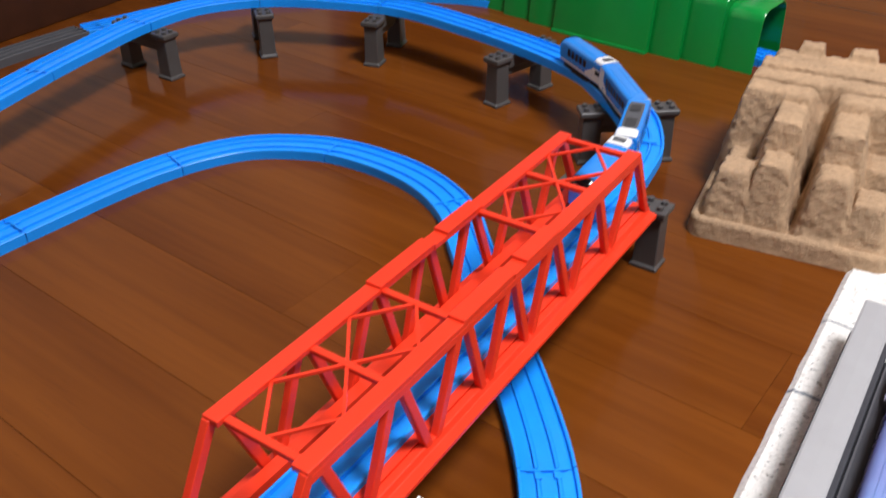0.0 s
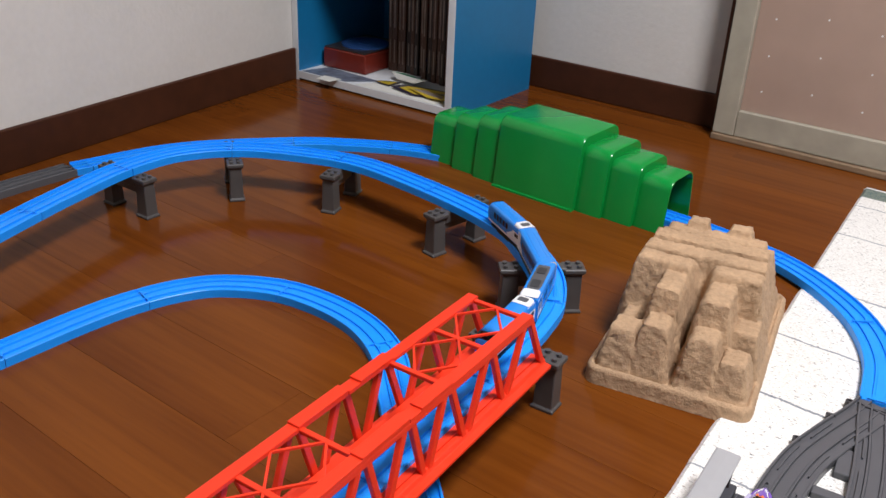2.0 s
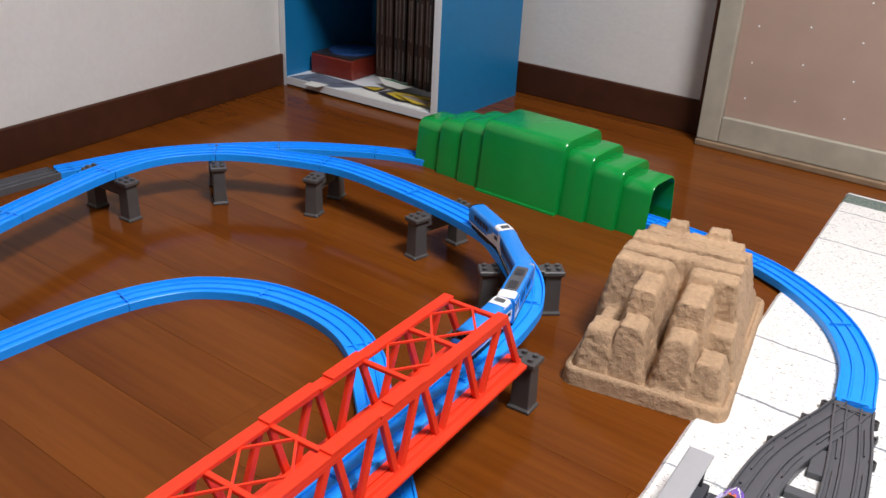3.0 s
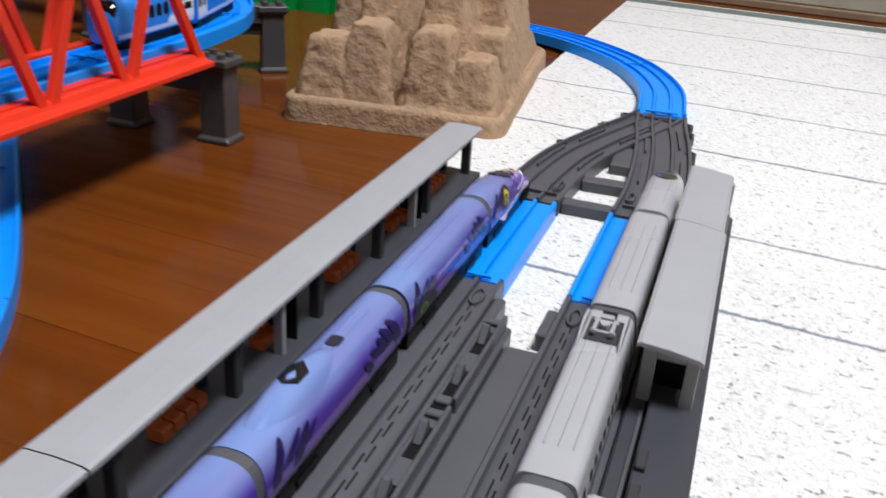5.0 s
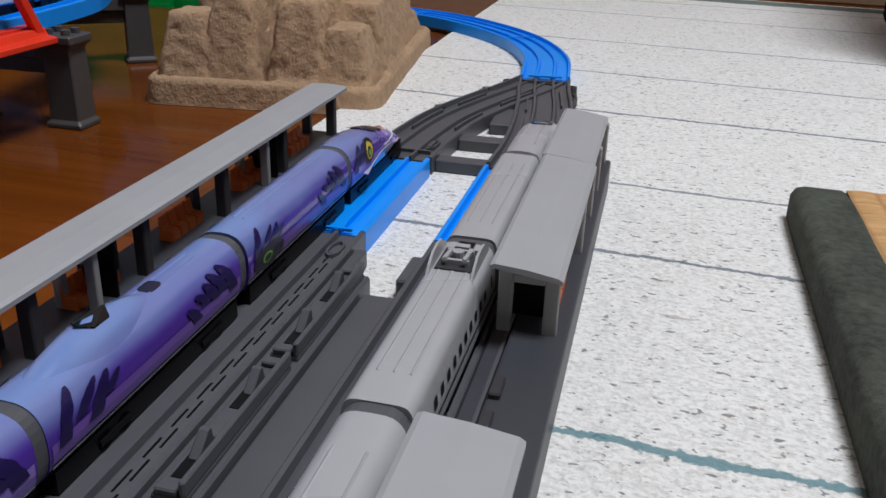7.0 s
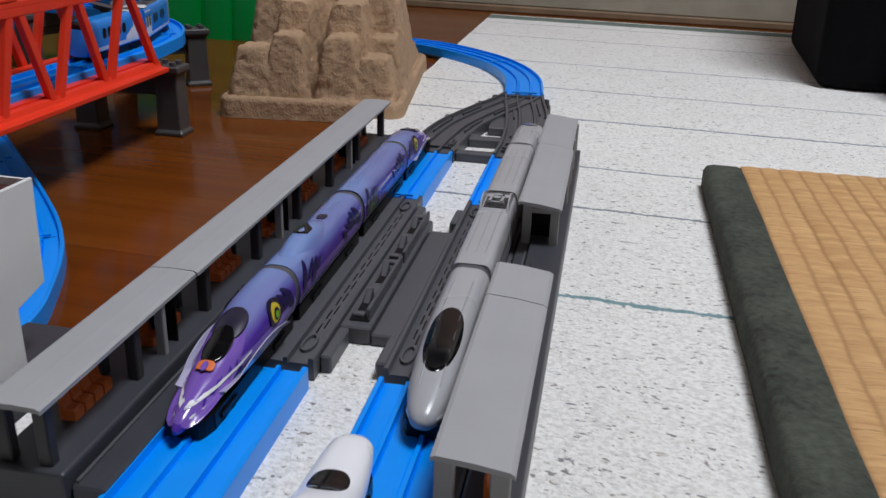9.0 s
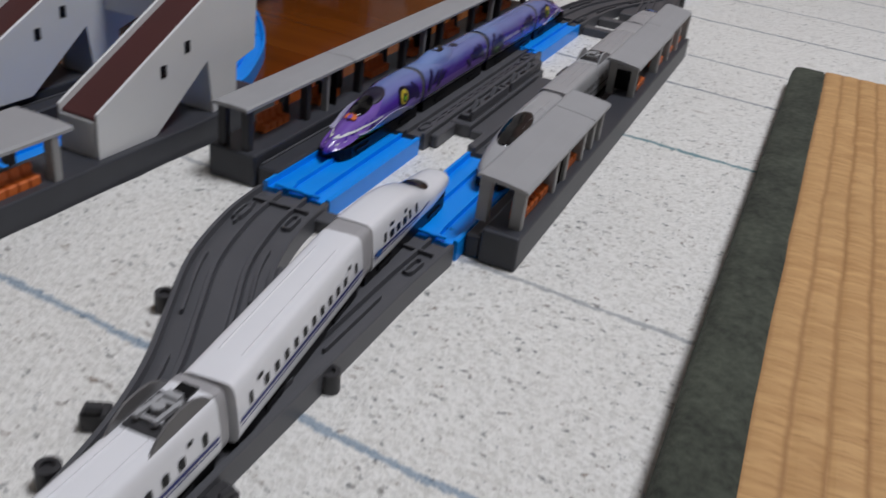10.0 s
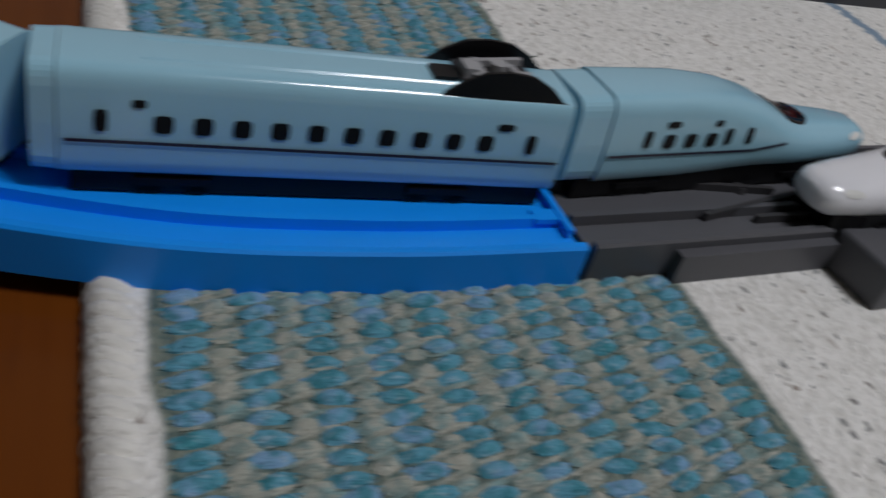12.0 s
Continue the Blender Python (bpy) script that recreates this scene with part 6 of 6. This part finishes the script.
rnd = random.Random(7)
x = -1.128
while x < -0.872:
    front = x > -1.035
    w = rnd.uniform(0.0095, 0.0125)
    disc_case(x, (1.252 if front else 1.275) + rnd.uniform(0, 0.008), 0.0195, w, 0.185 + rnd.uniform(-0.006, 0.006), 0.125, rnd.choice((CASEBROWN, CASEDARK, CASEBROWN, CASERED)) if front else rnd.choice((CASEBROWN, CASEDARK)))
    x += w + 0.0009

bx = thing("storage_box", "dark red box with a clear lid on the shelf", "box", ON_SHELF @ Matrix.Translation((-1.246, 1.2, 0.0195)) @ Matrix.Rotation(radians(2), 4, "Z"))
bm = bmesh.new()
box(bm, 0, 0.114, 0, 0.15, 0, 0.042)
bevel(part("box_body", bm, CASERED, bx), 0.003, 2)
bm = bmesh.new()
box(bm, 0.002, 0.112, 0.002, 0.148, 0.0422, 0.0445)
part("box_lid", bm, CASEDARK, bx)
disc = bmesh.new()
rod(disc, (0.06, 0.07, 0), (0.06, 0.07, 0.0035), 0.052, n=40)
rod(disc, (0.06, 0.07, 0.0034), (0.06, 0.07, 0.0044), 0.016, n=24)
ob = tagged(part("blue_disc", disc, DISCBLUE), "blue round disc lying on the red box", "disc")
ob.matrix_world = ON_SHELF @ Matrix.Translation((-1.246, 1.2, 0.0642)) @ Matrix.Rotation(radians(2), 4, "Z")


def sheet(name, label, pts, z, mat, curl=0.0):
    bm = bmesh.new()
    c = sum((Vector((*p, 0)) for p in pts), Vector()) / len(pts)
    loft(bm, [[Vector((x, y, z + curl * (Vector((x, y, 0)) - c).length ** 2 * 60)) for x, y in pts], [Vector((x, y, z + 0.0006 + curl * (Vector((x, y, 0)) - c).length ** 2 * 60)) for x, y in pts]])
    ob = tagged(part(name, bm, mat), label, "paper")
    ob.matrix_world = ON_SHELF
    return ob


sheet("paper_sheet", "printed blue-grey paper on the shelf board", [(-1.25, 1.138), (-1.13, 1.14), (-1.08, 1.19), (-1.23, 1.2)], 0.0195, PRINT)
sheet("folded_paper", "small folded white paper hanging over the shelf edge", [(-1.185, 1.112), (-1.15, 1.114), (-1.145, 1.145), (-1.19, 1.142)], 0.0203, PAPER, 0.0)
sheet("paper_sheet", "plain white paper on the shelf board", [(-1.1, 1.138), (-0.9, 1.138), (-0.9, 1.21), (-1.06, 1.215)], 0.0195, PAPER)
STICKERS = (
    ([(-1.075, 1.222), (-1.062, 1.242), (-1.03, 1.246), (-0.985, 1.228), (-0.976, 1.206), (-1.0, 1.2), (-1.05, 1.21)], 0.0226, 0.09, PAPER, STICKGREEN),
    ([(-1.03, 1.165), (-1.022, 1.195), (-0.97, 1.214), (-0.905, 1.218), (-0.885, 1.198), (-0.91, 1.165), (-0.97, 1.15)], 0.0208, 0.01, INK, STICKYELLOW),
    ([(-1.085, 1.175), (-1.07, 1.198), (-1.035, 1.206), (-1.04, 1.17)], 0.0208, 0.04, INK, STICKYELLOW),
    ([(-0.99, 1.172), (-0.965, 1.19), (-0.895, 1.172), (-0.884, 1.15), (-0.93, 1.152)], 0.0242, 0.02, STICKYELLOW, SPINE))
for pts, z, curl, m1, m2 in STICKERS:
    c = sum((Vector(p) for p in pts), Vector((0, 0))) / len(pts)
    st = sheet("sticker", "cut-out sticker with a coloured outline on the shelf", pts, z, m1, curl)
    bm = bmesh.new()
    rim = [c + (Vector(p) - c) * 0.76 for p in pts]
    loft(bm, [[Vector((*p, z + h + curl * ((Vector(q) - c).length ** 2 if h < 0.001 else (p - c).length ** 2 * 1.2) * 60)) for p, q in zip(rim, pts)] for h in (0.0008, 0.0013)])
    part("sticker_face", bm, m2, st)

# ---- black bag and white basket beyond the rug ----
def bag():
    t = thing("black_bag", "tall black fabric bag standing on the rug", "bag", Matrix.Translation((0.325, 0.846, RUG)) @ Matrix.Rotation(radians(2), 4, "Z"))
    bm = bmesh.new()
    rings = []
    plan = [(0.0, 0.3), (-0.012, 0.0), (0.03, -0.012), (0.3, 0.0), (0.3, 0.3)]
    for z, k in ((0, 0.97), (0.012, 1.0), (0.1, 1.012), (0.25, 1.0), (0.36, 0.98), (0.4, 0.95)):
        rings.append([Vector((0.15 + (x - 0.15) * k, 0.15 + (y - 0.15) * k + 0.004 * noise.noise((x * 9, y * 9, z * 14)), z)) for x, y in plan])
    loft(bm, rings)
    bevel(part("bag_body", bm, BAGBLACK, t), 0.008, 3)
    for z in (0.03, 0.2):
        bm = bmesh.new()
        box(bm, 0.02, 0.28, -0.0065, -0.003, z, z + 0.006)
        part("seam", bm, BAGBLACK, t)


bag()


def basket():
    t = thing("basket", "white plastic lattice basket on the rug", "basket", Matrix.Translation((0.392, 0.785, RUG)))
    for a, b in (((0, 0), (0.24, 0.0)), ((0, 0), (0.0, 0.07))):
        a, b = Vector((*a, 0)), Vector((*b, 0))
        d = b - a
        n = max(3, round(d.length / 0.012))
        for k in range(n + 1):
            bm = bmesh.new()
            p = a + d * k / n
            bar(bm, p + Vector((0, 0, 0.003)), p + Vector((0, 0, 0.118)), 0.003, 0.003, (0, 1, 0))
            part("slat", bm, WHITE, t)
        for z in (0.002, 0.03, 0.06, 0.09, 0.119):
            bm = bmesh.new()
            bar(bm, a + Vector((0, 0, z)), b + Vector((0, 0, z)), 0.0036, 0.0045 if z < 0.11 else 0.008)
            part("band", bm, WHITE, t)
    bm = bmesh.new()
    box(bm, 0.004, 0.24, 0.004, 0.066, 0.001, 0.004)
    part("basket_floor", bm, WHITE, t)


basket()
